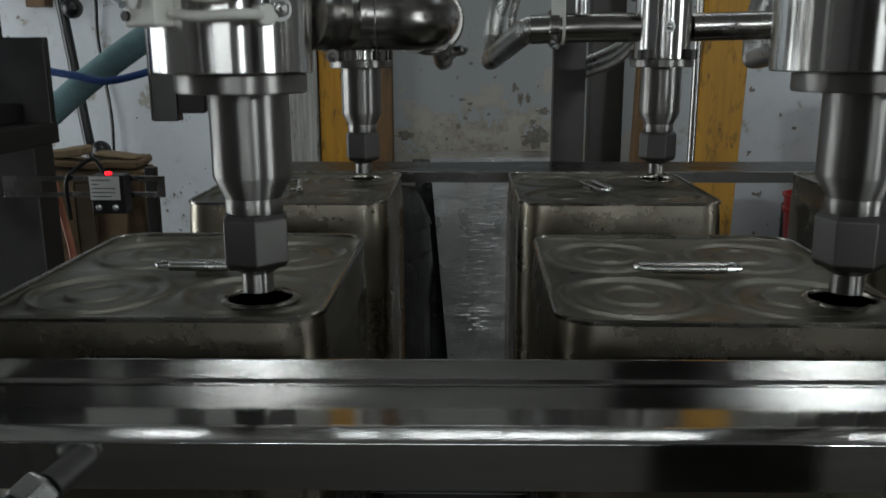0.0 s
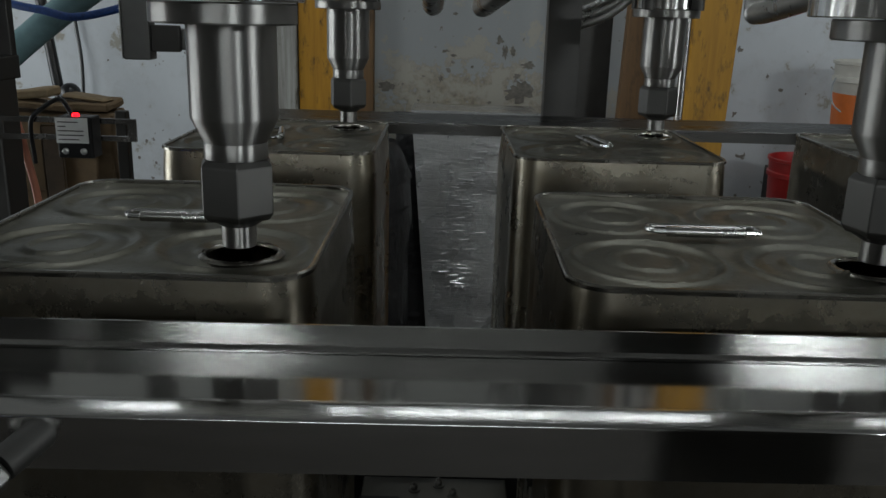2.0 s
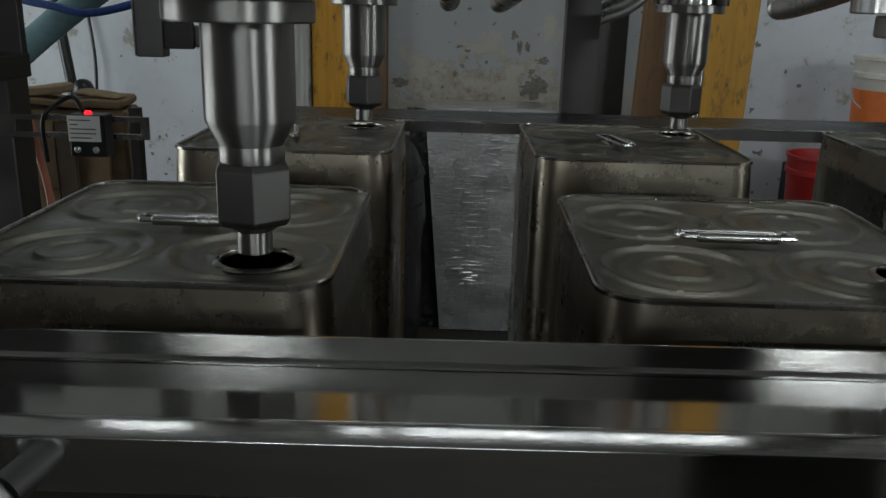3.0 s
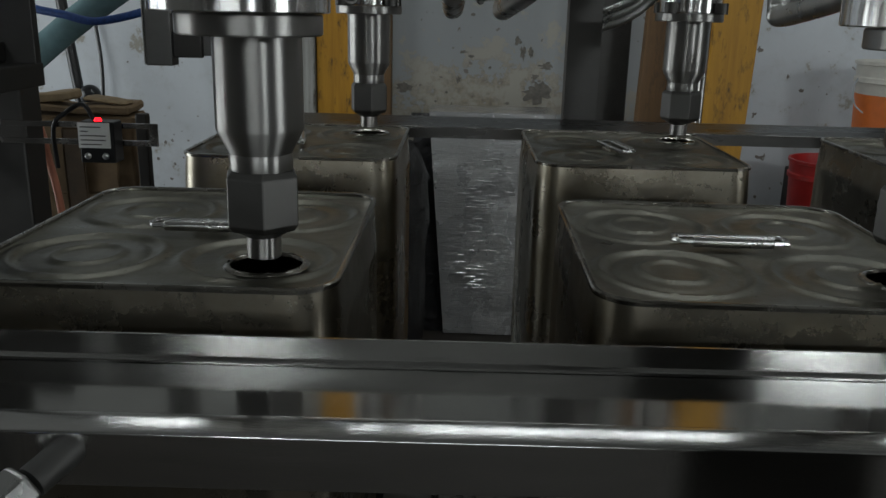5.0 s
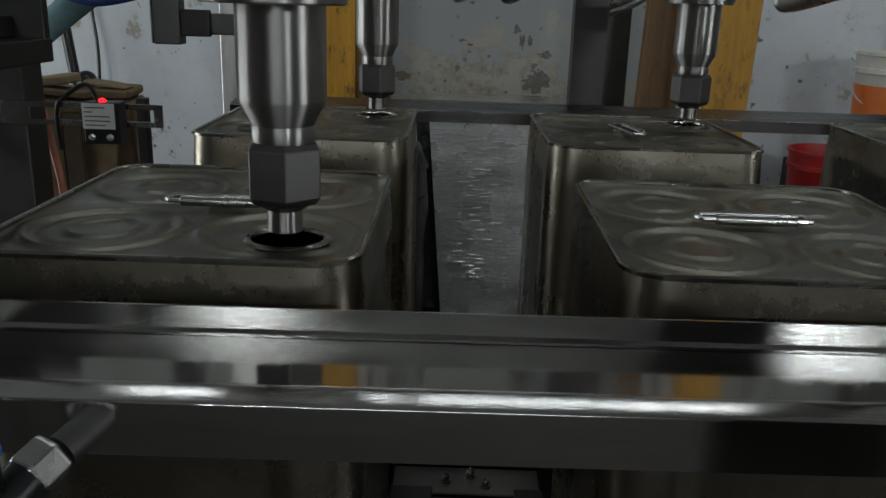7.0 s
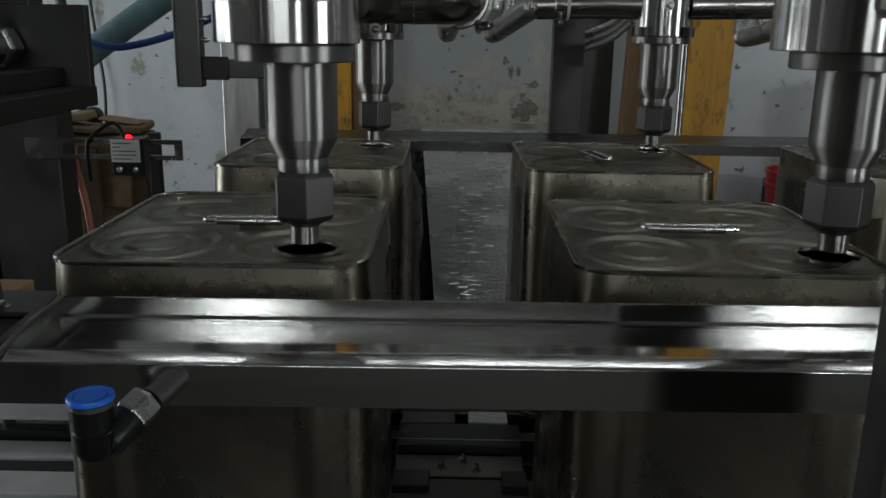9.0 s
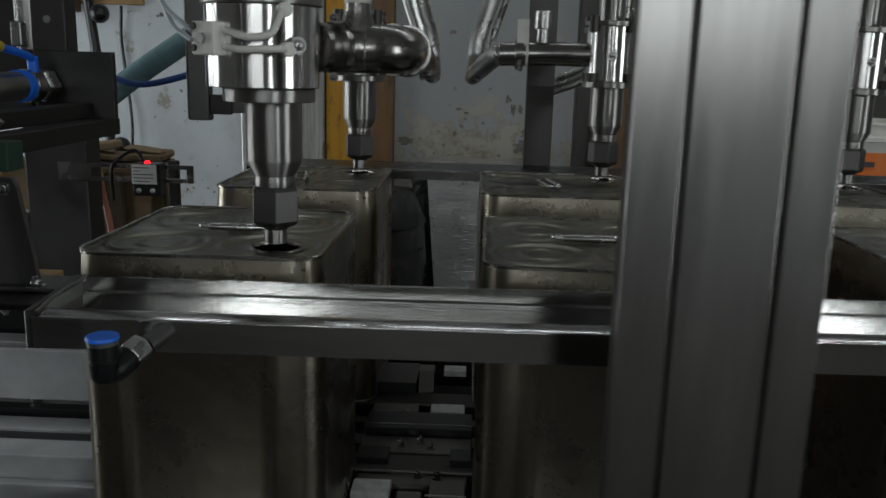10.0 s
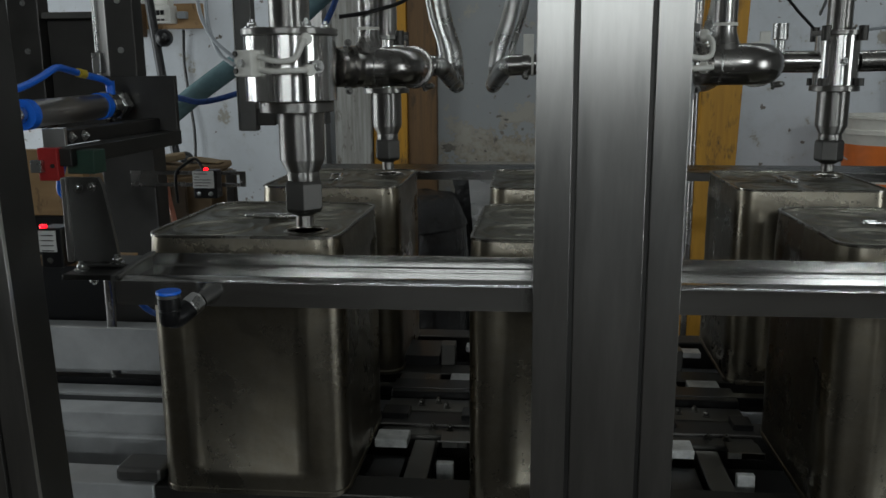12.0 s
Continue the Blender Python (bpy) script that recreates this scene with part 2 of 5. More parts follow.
_b.inputs["Emission Strength"].default_value = 5.0

# ---- mesh helpers ----


def thing(name, label, category, group="", kind="", at=(0, 0, 0), rz=0.0):
    ob = new(name)
    ob.matrix_world = pose(*at, 0, 0, rz)
    ob.empty_display_size = 0.05
    return tagged(ob, label, category, group, kind)


def part(name, bm, material, parent=None, label="", smooth=False):
    """Links a bmesh as one mesh object under a thing or part."""
    me = bpy.data.meshes.new(name)
    bmesh.ops.recalc_face_normals(bm, faces=bm.faces)
    bm.to_mesh(me)
    bm.free()
    me.materials.append(material)
    if smooth:
        for p in me.polygons:
            p.use_smooth = True
        me.set_sharp_from_angle(angle=radians(38))
    ob = new(name, me)
    ob.parent = parent
    if label:
        ob["label"] = label
    return ob


def solid(name, bm, material, label, category, group="", kind="", smooth=False):
    return tagged(part(name, bm, material, None, "", smooth), label, category, group, kind)


def box(x0, x1, y0, y1, z0, z1, bevel=0.0, bm=None, seg=2):
    own = bmesh.new()
    m = Matrix.Translation(((x0 + x1) / 2, (y0 + y1) / 2, (z0 + z1) / 2)) @ Matrix.Diagonal((x1 - x0, y1 - y0, z1 - z0, 1))
    bmesh.ops.create_cube(own, size=1, matrix=m)
    if bevel:
        bmesh.ops.bevel(own, geom=own.edges[:], offset=bevel, segments=seg, affect="EDGES", profile=0.5)
    return merge(bm, own)


def merge(bm, own):
    if bm is None:
        return own
    me = bpy.data.meshes.new("tmp")
    own.to_mesh(me)
    own.free()
    bm.from_mesh(me)
    bpy.data.meshes.remove(me)
    return bm


def lathe(profile, m=None, seg=40, bm=None, caps=True):
    """Turns (radius, height) points round z, then places the result by m."""
    own = bmesh.new()
    rings = []
    for r, z in profile:
        rings.append([own.verts.new((r * math.cos(2 * math.pi * i / seg), r * math.sin(2 * math.pi * i / seg), z)) for i in range(seg)])
    for a, b in zip(rings, rings[1:]):
        for i in range(seg):
            own.faces.new((a[i], a[(i + 1) % seg], b[(i + 1) % seg], b[i]))
    if caps:
        own.faces.new(rings[0][::-1])
        own.faces.new(rings[-1])
    if m is not None:
        own.transform(m)
    return merge(bm, own)


def rod(a, b, r, seg=24, bm=None, r2=None, bevel=0.0):
    a, b = Vector(a), Vector(b)
    h = (b - a).length
    m = Matrix.Translation(a) @ (b - a).to_track_quat("Z", "Y").to_matrix().to_4x4()
    r2 = r if r2 is None else r2
    pr = [(r, 0), (r2, h)]
    if bevel:
        pr = [(r - bevel, 0), (r, bevel), (r2, h - bevel), (r2 - bevel, h)]
    return lathe(pr, m, seg, bm)


def spline(points, steps=8):
    """Smooth points through the given ones (Catmull-Rom)."""
    p = [Vector(q) for q in points]
    p = [2 * p[0] - p[1]] + p + [2 * p[-1] - p[-2]]
    out = []
    for i in range(1, len(p) - 2):
        for k in range(steps):
            t = k / steps
            a, b, c, d = p[i - 1 : i + 3]
            out.append(0.5 * (2 * b + (c - a) * t + (2 * a - 5 * b + 4 * c - d) * t * t + (3 * b - a - 3 * c + d) * t * t * t))
    return out + [p[-2]]


def tube(points, r, seg=14, steps=8, bm=None, smooth=True, rib=0.0, ribs=2):
    """A round tube along points; rib makes it corrugated."""
    own = bmesh.new()
    pts = spline(points, steps) if smooth else [Vector(q) for q in points]
    rings = []
    t0 = (pts[1] - pts[0]).normalized()
    u = t0.orthogonal().normalized()
    for i, q in enumerate(pts):
        t = (pts[min(i + 1, len(pts) - 1)] - pts[max(i - 1, 0)]).normalized()
        u = (u - t * u.dot(t)).normalized()
        w = t.cross(u)
        rr = r * (1 + (rib if i % ribs == 0 else -rib)) if rib else r
        rings.append([own.verts.new(q + rr * (math.cos(2 * math.pi * k / seg) * u + math.sin(2 * math.pi * k / seg) * w)) for k in range(seg)])
    for a, b in zip(rings, rings[1:]):
        for k in range(seg):
            own.faces.new((a[k], a[(k + 1) % seg], b[(k + 1) % seg], b[k]))
    own.faces.new(rings[0][::-1])
    own.faces.new(rings[-1])
    return merge(bm, own)


def extrude_x(profile, x0, x1, bm=None):
    """A prism along x from a closed outline of (y, z)."""
    own = bmesh.new()
    a = [own.verts.new((x0, y, z)) for y, z in profile]
    b = [own.verts.new((x1, y, z)) for y, z in profile]
    k = len(a)
    for i in range(k):
        own.faces.new((a[i], a[(i + 1) % k], b[(i + 1) % k], b[i]))
    own.faces.new(a[::-1])
    own.faces.new(b)
    return merge(bm, own)


def extrude_z(outline, z0, z1, bm=None):
    own = bmesh.new()
    a = [own.verts.new((x, y, z0)) for x, y in outline]
    b = [own.verts.new((x, y, z1)) for x, y in outline]
    k = len(a)
    for i in range(k):
        own.faces.new((a[i], a[(i + 1) % k], b[(i + 1) % k], b[i]))
    own.faces.new(a[::-1])
    own.faces.new(b)
    return merge(bm, own)


def round_rect(hx, hy, r, seg=8):
    out = []
    for cx, cy, a0 in ((hx - r, hy - r, 0), (-hx + r, hy - r, 90), (-hx + r, -hy + r, 180), (hx - r, -hy + r, 270)):
        for i in range(seg + 1):
            a = radians(a0 + 90 * i / seg)
            out.append((cx + r * math.cos(a), cy + r * math.sin(a)))
    return out


def hexagon(r, z0, z1, chamfer, turn=0.0, bm=None):
    """A chamfered hexagon nut body."""
    own = bmesh.new()
    prof = [(r * 0.88, z0), (r, z0 + chamfer), (r, z1 - chamfer), (r * 0.88, z1)]
    rings = []
    for rr, z in prof:
        rings.append([own.verts.new((rr * math.cos(radians(60 * i + turn)), rr * math.sin(radians(60 * i + turn)), z)) for i in range(6)])
    for a, b in zip(rings, rings[1:]):
        for i in range(6):
            own.faces.new((a[i], a[(i + 1) % 6], b[(i + 1) % 6], b[i]))
    own.faces.new(rings[0][::-1])
    own.faces.new(rings[-1])
    bmesh.ops.bevel(own, geom=own.edges[:], offset=0.0006, segments=1, affect="EDGES")
    return merge(bm, own)


def bolt(parent, at, r=0.005, h=0.004, axis=(0, 0, 1), name="bolt", washer=True, material=None):
    """A hexagon-head bolt with its washer, as one part."""
    bm = hexagon(r, 0.001 if washer else 0, h, h * 0.2, 15)
    if washer:
        lathe([(r * 1.45, -0.0005), (r * 1.45, 0.001)], None, 20, bm)
    lathe([(r * 0.45, h), (r * 0.45, h + r * 0.5), (r * 0.35, h + r * 0.6)], None, 12, bm)
    q = Vector(axis).to_track_quat("Z", "Y").to_matrix().to_4x4()
    bm.transform(Matrix.Translation(at) @ q)
    return part(name, bm, material or ZINC, parent, smooth=True)


# ---- the room ----
Y_WALL = 3.454
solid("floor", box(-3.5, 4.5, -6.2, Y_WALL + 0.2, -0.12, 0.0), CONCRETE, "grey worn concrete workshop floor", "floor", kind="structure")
solid("ceiling", box(-3.5, 4.5, -6.2, Y_WALL + 0.2, 3.2, 3.3), PLASTER, "plain grey plaster ceiling", "ceiling", kind="structure")
# unseen grey top, added to darken what the tray and lids reflect
solid("wall_north_upper", box(-3.5, 4.5, Y_WALL + 0.004, Y_WALL + 0.2, 1.95, 3.2), PLASTER, "unseen grey wall top added to darken reflections", "wall", kind="structure")
wall_north = solid("wall_north", box(-3.5, 4.5, Y_WALL, Y_WALL + 0.2, 0, 1.95), WALL, "old white wall with flaking paint, stains and a greyer middle", "wall", kind="structure")


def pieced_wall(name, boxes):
    """A plain wall built round the gap added for its fill light."""
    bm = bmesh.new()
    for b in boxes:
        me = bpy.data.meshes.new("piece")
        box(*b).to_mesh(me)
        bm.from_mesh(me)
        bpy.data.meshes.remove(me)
    solid(name, bm, PLASTER, "plain grey plastered wall with a gap added for its fill light", "wall", kind="structure")


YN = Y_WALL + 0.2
# unseen walls; each gap is added to hold a fill light
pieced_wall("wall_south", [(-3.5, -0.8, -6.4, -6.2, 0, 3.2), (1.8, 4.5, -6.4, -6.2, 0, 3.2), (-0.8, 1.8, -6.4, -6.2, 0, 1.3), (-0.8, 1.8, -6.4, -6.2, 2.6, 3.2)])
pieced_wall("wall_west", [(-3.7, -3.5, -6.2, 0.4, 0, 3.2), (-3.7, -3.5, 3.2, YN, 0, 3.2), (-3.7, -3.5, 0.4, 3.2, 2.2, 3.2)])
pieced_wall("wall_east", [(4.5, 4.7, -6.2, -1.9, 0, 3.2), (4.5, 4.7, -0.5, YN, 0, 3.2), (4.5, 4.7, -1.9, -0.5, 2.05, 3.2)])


def chip(x, z, w, h, seed):
    """A flake of bare dark plaster with a ragged outline, standing 1 mm off the paint."""
    rnd = random.Random(seed)
    bm = bmesh.new()
    k = 24
    ring = []
    for i in range(k):
        a = 2 * math.pi * i / k
        s = 0.45 + 0.75 * rnd.random()
        ring.append((x + w / 2 * s * math.cos(a), z + h / 2 * s * math.sin(a)))
    front = [bm.verts.new((px, Y_WALL - 0.0015, pz)) for px, pz in ring]
    back = [bm.verts.new((px + (px - x) * 0.15, Y_WALL + 0.002, pz + (pz - z) * 0.15)) for px, pz in ring]
    bm.faces.new(front)
    for i in range(k):
        bm.faces.new((front[i], front[(i + 1) % k], back[(i + 1) % k], back[i]))
    return part("plaster_flake", bm, DAMP, wall_north)


DAMP = plain_mat("bare_plaster", (0.18, 0.165, 0.145), 0.9, 0.4, 60, 0.4)
for i, (x, z, w, h) in enumerate([(0.079, 0.851, 0.060, 0.036), (0.283, 0.884, 0.018, 0.026), (0.30, 0.985, 0.03, 0.012), (0.33, 0.97, 0.025, 0.012),
                                  (0.50, 1.03, 0.03, 0.03), (0.52, 0.985, 0.022, 0.05), (0.55, 0.99, 0.018, 0.04), (0.47, 0.80, 0.02, 0.015),
                                  (0.20, 0.80, 0.012, 0.01), (0.26, 0.79, 0.01, 0.02), (0.61, 0.94, 0.05, 0.03), (0.57, 0.90, 0.03, 0.02),
                                  (-0.92, 1.33, 0.02, 0.02), (-0.80, 1.17, 0.016, 0.012), (-0.75, 1.02, 0.02, 0.014), (-0.70, 1.20, 0.012, 0.012),
                                  (0.585, 0.845, 0.12, 0.085), (0.40, 0.93, 0.012, 0.012), (0.24, 0.835, 0.012, 0.012), (0.33, 1.12, 0.02, 0.014)]):
    chip(x, z, w, h, i)


def plank(name, x0, x1, y0, y1, z0, z1, material, label, lean=0.0):
    bm = box(x0, x1, y0, y1, z0, z1, 0.004)
    bm.transform(Matrix.Translation((x0, y0, z0)) @ Matrix.Shear("XY", 4, (lean, 0)) @ Matrix.Translation((-x0, -y0, -z0)))
    return solid(name, bm, material, label, "wooden post", "wooden posts at the wall")


plank("wooden_post", 0.970, 1.100, 2.70, 2.79, 0, 2.6, YELLOW_WOOD, "scuffed yellow-painted timber post standing near the wall", 0.030)
plank("wooden_post", -0.237, -0.089, 3.38, 3.45, 0, 2.6, YELLOW_WOOD, "dirty yellow-painted timber post against the white wall")
plank("wooden_post", -0.088, 0.036, 3.39, 3.45, 0, 2.6, BROWN_WOOD, "bare brown timber board beside the yellow post")
plank("wooden_post", 0.815, 0.935, 2.85, 2.90, 0, 2.6, BROWN_WOOD, "bare brown timber board near the yellow post", 0.030)
plank("wooden_post", -0.402, -0.242, 3.37, 3.45, 0, 2.4, GREY_WOOD, "weathered board with peeling white paint")
solid("steel_column", box(-0.578, -0.441, 3.36, 3.45, 0, 2.6, 0.004), STEEL_V, "pale galvanised steel column against the wall", "column")
solid("steel_column", box(0.735, 0.849, 3.10, 3.18, 0, 2.6, 0.004), DARK, "dark steel box column near the wall", "column")
solid("pipe", rod((0.975, 2.66, 0), (0.975, 2.66, 2.6), 0.011), PIPE, "thin upright steel pipe beside the yellow post", "pipe", smooth=True)
solid("door_frame", box(1.905, 2.03, 3.36, 3.45, 0, 2.5, 0.004), plain_mat("dark_brown_paint", (0.05, 0.045, 0.035), 0.6, 0.4, 10), "dark painted door frame post at the wall", "door frame", kind="structure")

# ---- the filling machine: frame ----


def grooved_post(x0, x1, y0, y1, z1, label, grooves, sheet):
    """An upright of folded sheet: a wide middle face and two side faces, parted by grooves."""
    t = thing("machine_post", label, "machine frame", "uprights of the filling machine")
    xs = [x0, *grooves, x1]
    g = 0.0019
    for i, (a, b) in enumerate(zip(xs, xs[1:])):
        part("face_panel", box(a + (g if i else 0), b - (g if i < len(xs) - 2 else 0), y0, y0 + 0.005, 0.002, z1, 0.0005), sheet, t)
    # dark core colour paints the shade in the grooves and down the sides
    part("core", box(x0 + 0.0008, x1 - 0.0008, y0 + 0.0055, y1, 0.002, z1, 0.001), CHARCOAL, t)
    return t


grooved_post(0.4492, 0.5555, 0.360, 0.386, 2.2, "grooved brushed stainless steel upright of the filling machine", (0.4768, 0.5295), STEEL_V)
leaning = grooved_post(-0.0356, 0.0704, 0.360, 0.410, 2.2, "grooved brushed stainless steel upright beside the drip tray", (-0.008, 0.0446), STEEL_V)
for ob in leaning.children:
    ob.data.transform(Matrix.Shear("XY", 4, (-0.032, 0)))
grooved_post(0.465, 0.517, 1.580, 1.62, 2.2, "narrow dull steel upright behind the cross rail", (), CHARCOAL)


def drip_tray(name, y_back, y_front, x0, x1, label, ends):
    """A shallow folded stainless gutter. The back wall stands higher; the front lip is rolled over."""
    t = thing(name, label, "drip tray", "drip trays of the filling machine")
    s = 1 if y_back > y_front else -1
    zt, zf, zl, zb, w = 0.987, 0.9722, 0.9811, 0.9538, 0.0015
    out = [(y_back, zb), (y_back, zt), (y_back - s * w, zt), (y_back - s * w, zf + 0.0015), (y_back - s * (w + 0.0015), zf - 0.0006)]
    yl = y_front + s * 0.0145
    out += [(yl + s * 0.0022, zf - 0.0004), (yl + s * 0.0022, zb)]
    lip = [(0.0145, zl - 0.0030), (0.0142, zl - 0.0010), (0.0134, zl - 0.0002), (0.0125, zl), (0.0100, zl - 0.00045), (0.0080, zl - 0.00085), (0.0060, zl - 0.00133), (0.0040, zl - 0.00184), (0.0020, zl - 0.00243), (0.0010, zl - 0.00275), (0.0005, zl - 0.0030), (0.0001, zl - 0.0034), (0.0, zl - 0.0038), (0.0, zl - 0.0046)]
    part("gutter", extrude_x(out, x0, x1), STEEL_X, t)
    part("front_lip", extrude_x([(yl + s * 0.0020, zb), (yl + s * 0.0020, zf - 0.0004)] + [(y_front + s * q, z) for q, z in lip] + [(y_front, zb)], x0, x1), STEEL_X, t, smooth=True)
    part("floor_sheet", extrude_x([(y_back - s * 0.0052, zf - 0.0005), (y_back - s * 0.0052, zf + 0.0002), (yl + s * 0.0030, zf + 0.0002), (yl + s * 0.0030, zf - 0.0002)], x0 + 0.004, x1), MIRROR, t, "mirror-bright tray floor with smears")
    part("fold_seam", extrude_x([(y_back - s * 0.0015, zf + 0.0015), (y_back - s * 0.0045, zf + 0.0004), (y_back - s * 0.0045, zf + 0.002), (y_back - s * 0.0015, zf + 0.0035)], x0 + 0.004, x1), STEEL_X, t)
    if ends:
        bm = extrude_x([(y_back, zb), (y_back, zt + 0.001), (y_front, zl + 0.0015), (y_front, zb)], x0 - 0.002, x0 + 0.0025)
        part("end_plate", bm, DULL, t)
        bead = [(x0 + 0.004 + 0.0012 * math.sin(7 * k), y_back + (y_front - y_back) * k / 12, zt + (zl - zt) * k / 12 + 0.0004 * math.sin(5 * k)) for k in range(13)]
        part("weld_bead", tube(bead, 0.0020, 8, 3), DULL, t, "rough silver weld bead", True)
    return t


tray = drip_tray("drip_tray", 0.604, 0.5165, 0.043, 1.75, "bright brushed stainless drip tray in front of the tins", True)
tray.matrix_world = pose(0.30, 0.60, 0) @ pose(0, 0, 0, 0, 0, 0.8) @ pose(-0.30, -0.60, 0)
t = thing("cross_rail", "brushed stainless cross rail behind the rear tins", "machine frame")
part("rail", extrude_x([(1.510, 0.9530), (1.510, 0.9695), (1.512, 0.9707), (1.5735, 0.9788), (1.575, 0.9780), (1.575, 0.9530)], -0.06, 1.75), RAIL, t)
part("rail_arm", box(0.474, 0.508, 1.5755, 1.580, 0.956, 0.976, 0.001), DULL, t)

# tray support bracket with bolts
t = thing("tray_bracket", "grey steel gusset bracket bolted under the tray end", "bracket", at=(-0.012, 0.002, -0.0095))
part("base_plate", box(-0.040, 0.0535, 0.585, 0.665, 0.968, 0.974, 0.001), DARK, t)
part("step_plate", box(-0.040, 0.030, 0.618, 0.665, 0.9745, 0.9785, 0.001), DULL, t)
part("mount_tab", box(0.040, 0.0560, 0.586, 0.5935, 0.962, 0.9675, 0.001), DARK, t)
bm = bmesh.new()
quad = [(-0.050, 0.979), (0.004, 0.979), (0.002, 1.0), (-0.009, 1.066), (-0.013, 1.073), (-0.046, 1.073)]
f = [bm.verts.new((x, 0.627, z)) for x, z in quad]
g = [bm.verts.new((x, 0.633, z)) for x, z in quad]
bm.faces.new(f)
bm.faces.new(g[::-1])
for i in range(6):
    bm.faces.new((f[i], f[(i + 1) % 6], g[(i + 1) % 6], g[i]))
part("gusset", bm, DULL, t)
part("gusset_edge", box(-0.0535, -0.0475, 0.622, 0.634, 0.979, 1.073, 0.001), STEEL_V, t)
bolt(t, (-0.029, 0.607, 0.9745), 0.0055, 0.006)
bolt(t, (0.004, 0.623, 0.9790), 0.0055, 0.006)
bolt(t, (-0.012, 0.600, 0.9675), 0.005, 0.005, (0, 0, -1))
bolt(t, (-0.034, 0.624, 1.062), 0.004, 0.004, (0, -1, 0))
bolt(t, (-0.018, 0.624, 1.064), 0.004, 0.004, (0, -1, 0))

# push-in air fitting on the tray
t = thing("air_fitting", "black push-in elbow fitting with a blue release ring", "pipe fitting", at=(-0.002, -0.0125, -0.0058))
part("release_ring", lathe([(0.0070, 0.9835), (0.0082, 0.9866), (0.0108, 0.9868), (0.0112, 0.9860), (0.0112, 0.9842), (0.0085, 0.9838)], pose(0.122, 0.480, 0), 32), BLUE_PL, t, "blue plastic release ring", True)
part("ring_hole", lathe([(0.0072, 0.982), (0.0074, 0.9866)], pose(0.122, 0.480, 0), 24), BLUE_PL, t)
part("collar", lathe([(0.0103, 0.9808), (0.0106, 0.9836)], pose(0.122, 0.480, 0), 32), ZINC, t)
part("body", lathe([(0.0075, 0.9545), (0.0095, 0.958), (0.0100, 0.968), (0.0093, 0.9685), (0.0093, 0.9705), (0.0102, 0.971), (0.0103, 0.9805)], pose(0.122, 0.480, 0), 32), BLACK_PL, t, smooth=True)
part("elbow", tube([(0.122, 0.480, 0.963), (0.1245, 0.4845, 0.9595), (0.129, 0.491, 0.962), (0.133, 0.498, 0.966)], 0.0095, 18), BLACK_PL, t, smooth=True)
way = Vector((0.0095, 0.018, 0.008)).normalized()
bm = hexagon(0.0102, 0, 0.015, 0.0018, 10)
bm.transform(Matrix.Translation((0.1322, 0.4965, 0.9655)) @ way.to_track_quat("Z", "Y").to_matrix().to_4x4())
part("hex_nut", bm, ZINC, t, "shiny nickel hexagon nut")
part("stem", rod((0.140, 0.5105, 0.9700), (0.1502, 0.5325, 0.9767), 0.0070), DULL, t, smooth=True)

# ---- tins ----


def lid_height(x, y, rings):
    """Pressed circles of the lid."""
    h = 0.0
    for cx, cy, big, small in rings:
        d = math.hypot(x - cx, y - cy)
        for r, a, w in ((big, 0.0021, 0.0032), (big * 0.84, -0.0011, 0.004), (small, 0.0019, 0.0026)):
            h += a * math.exp(-(((d - r) / w) ** 2))
    return h


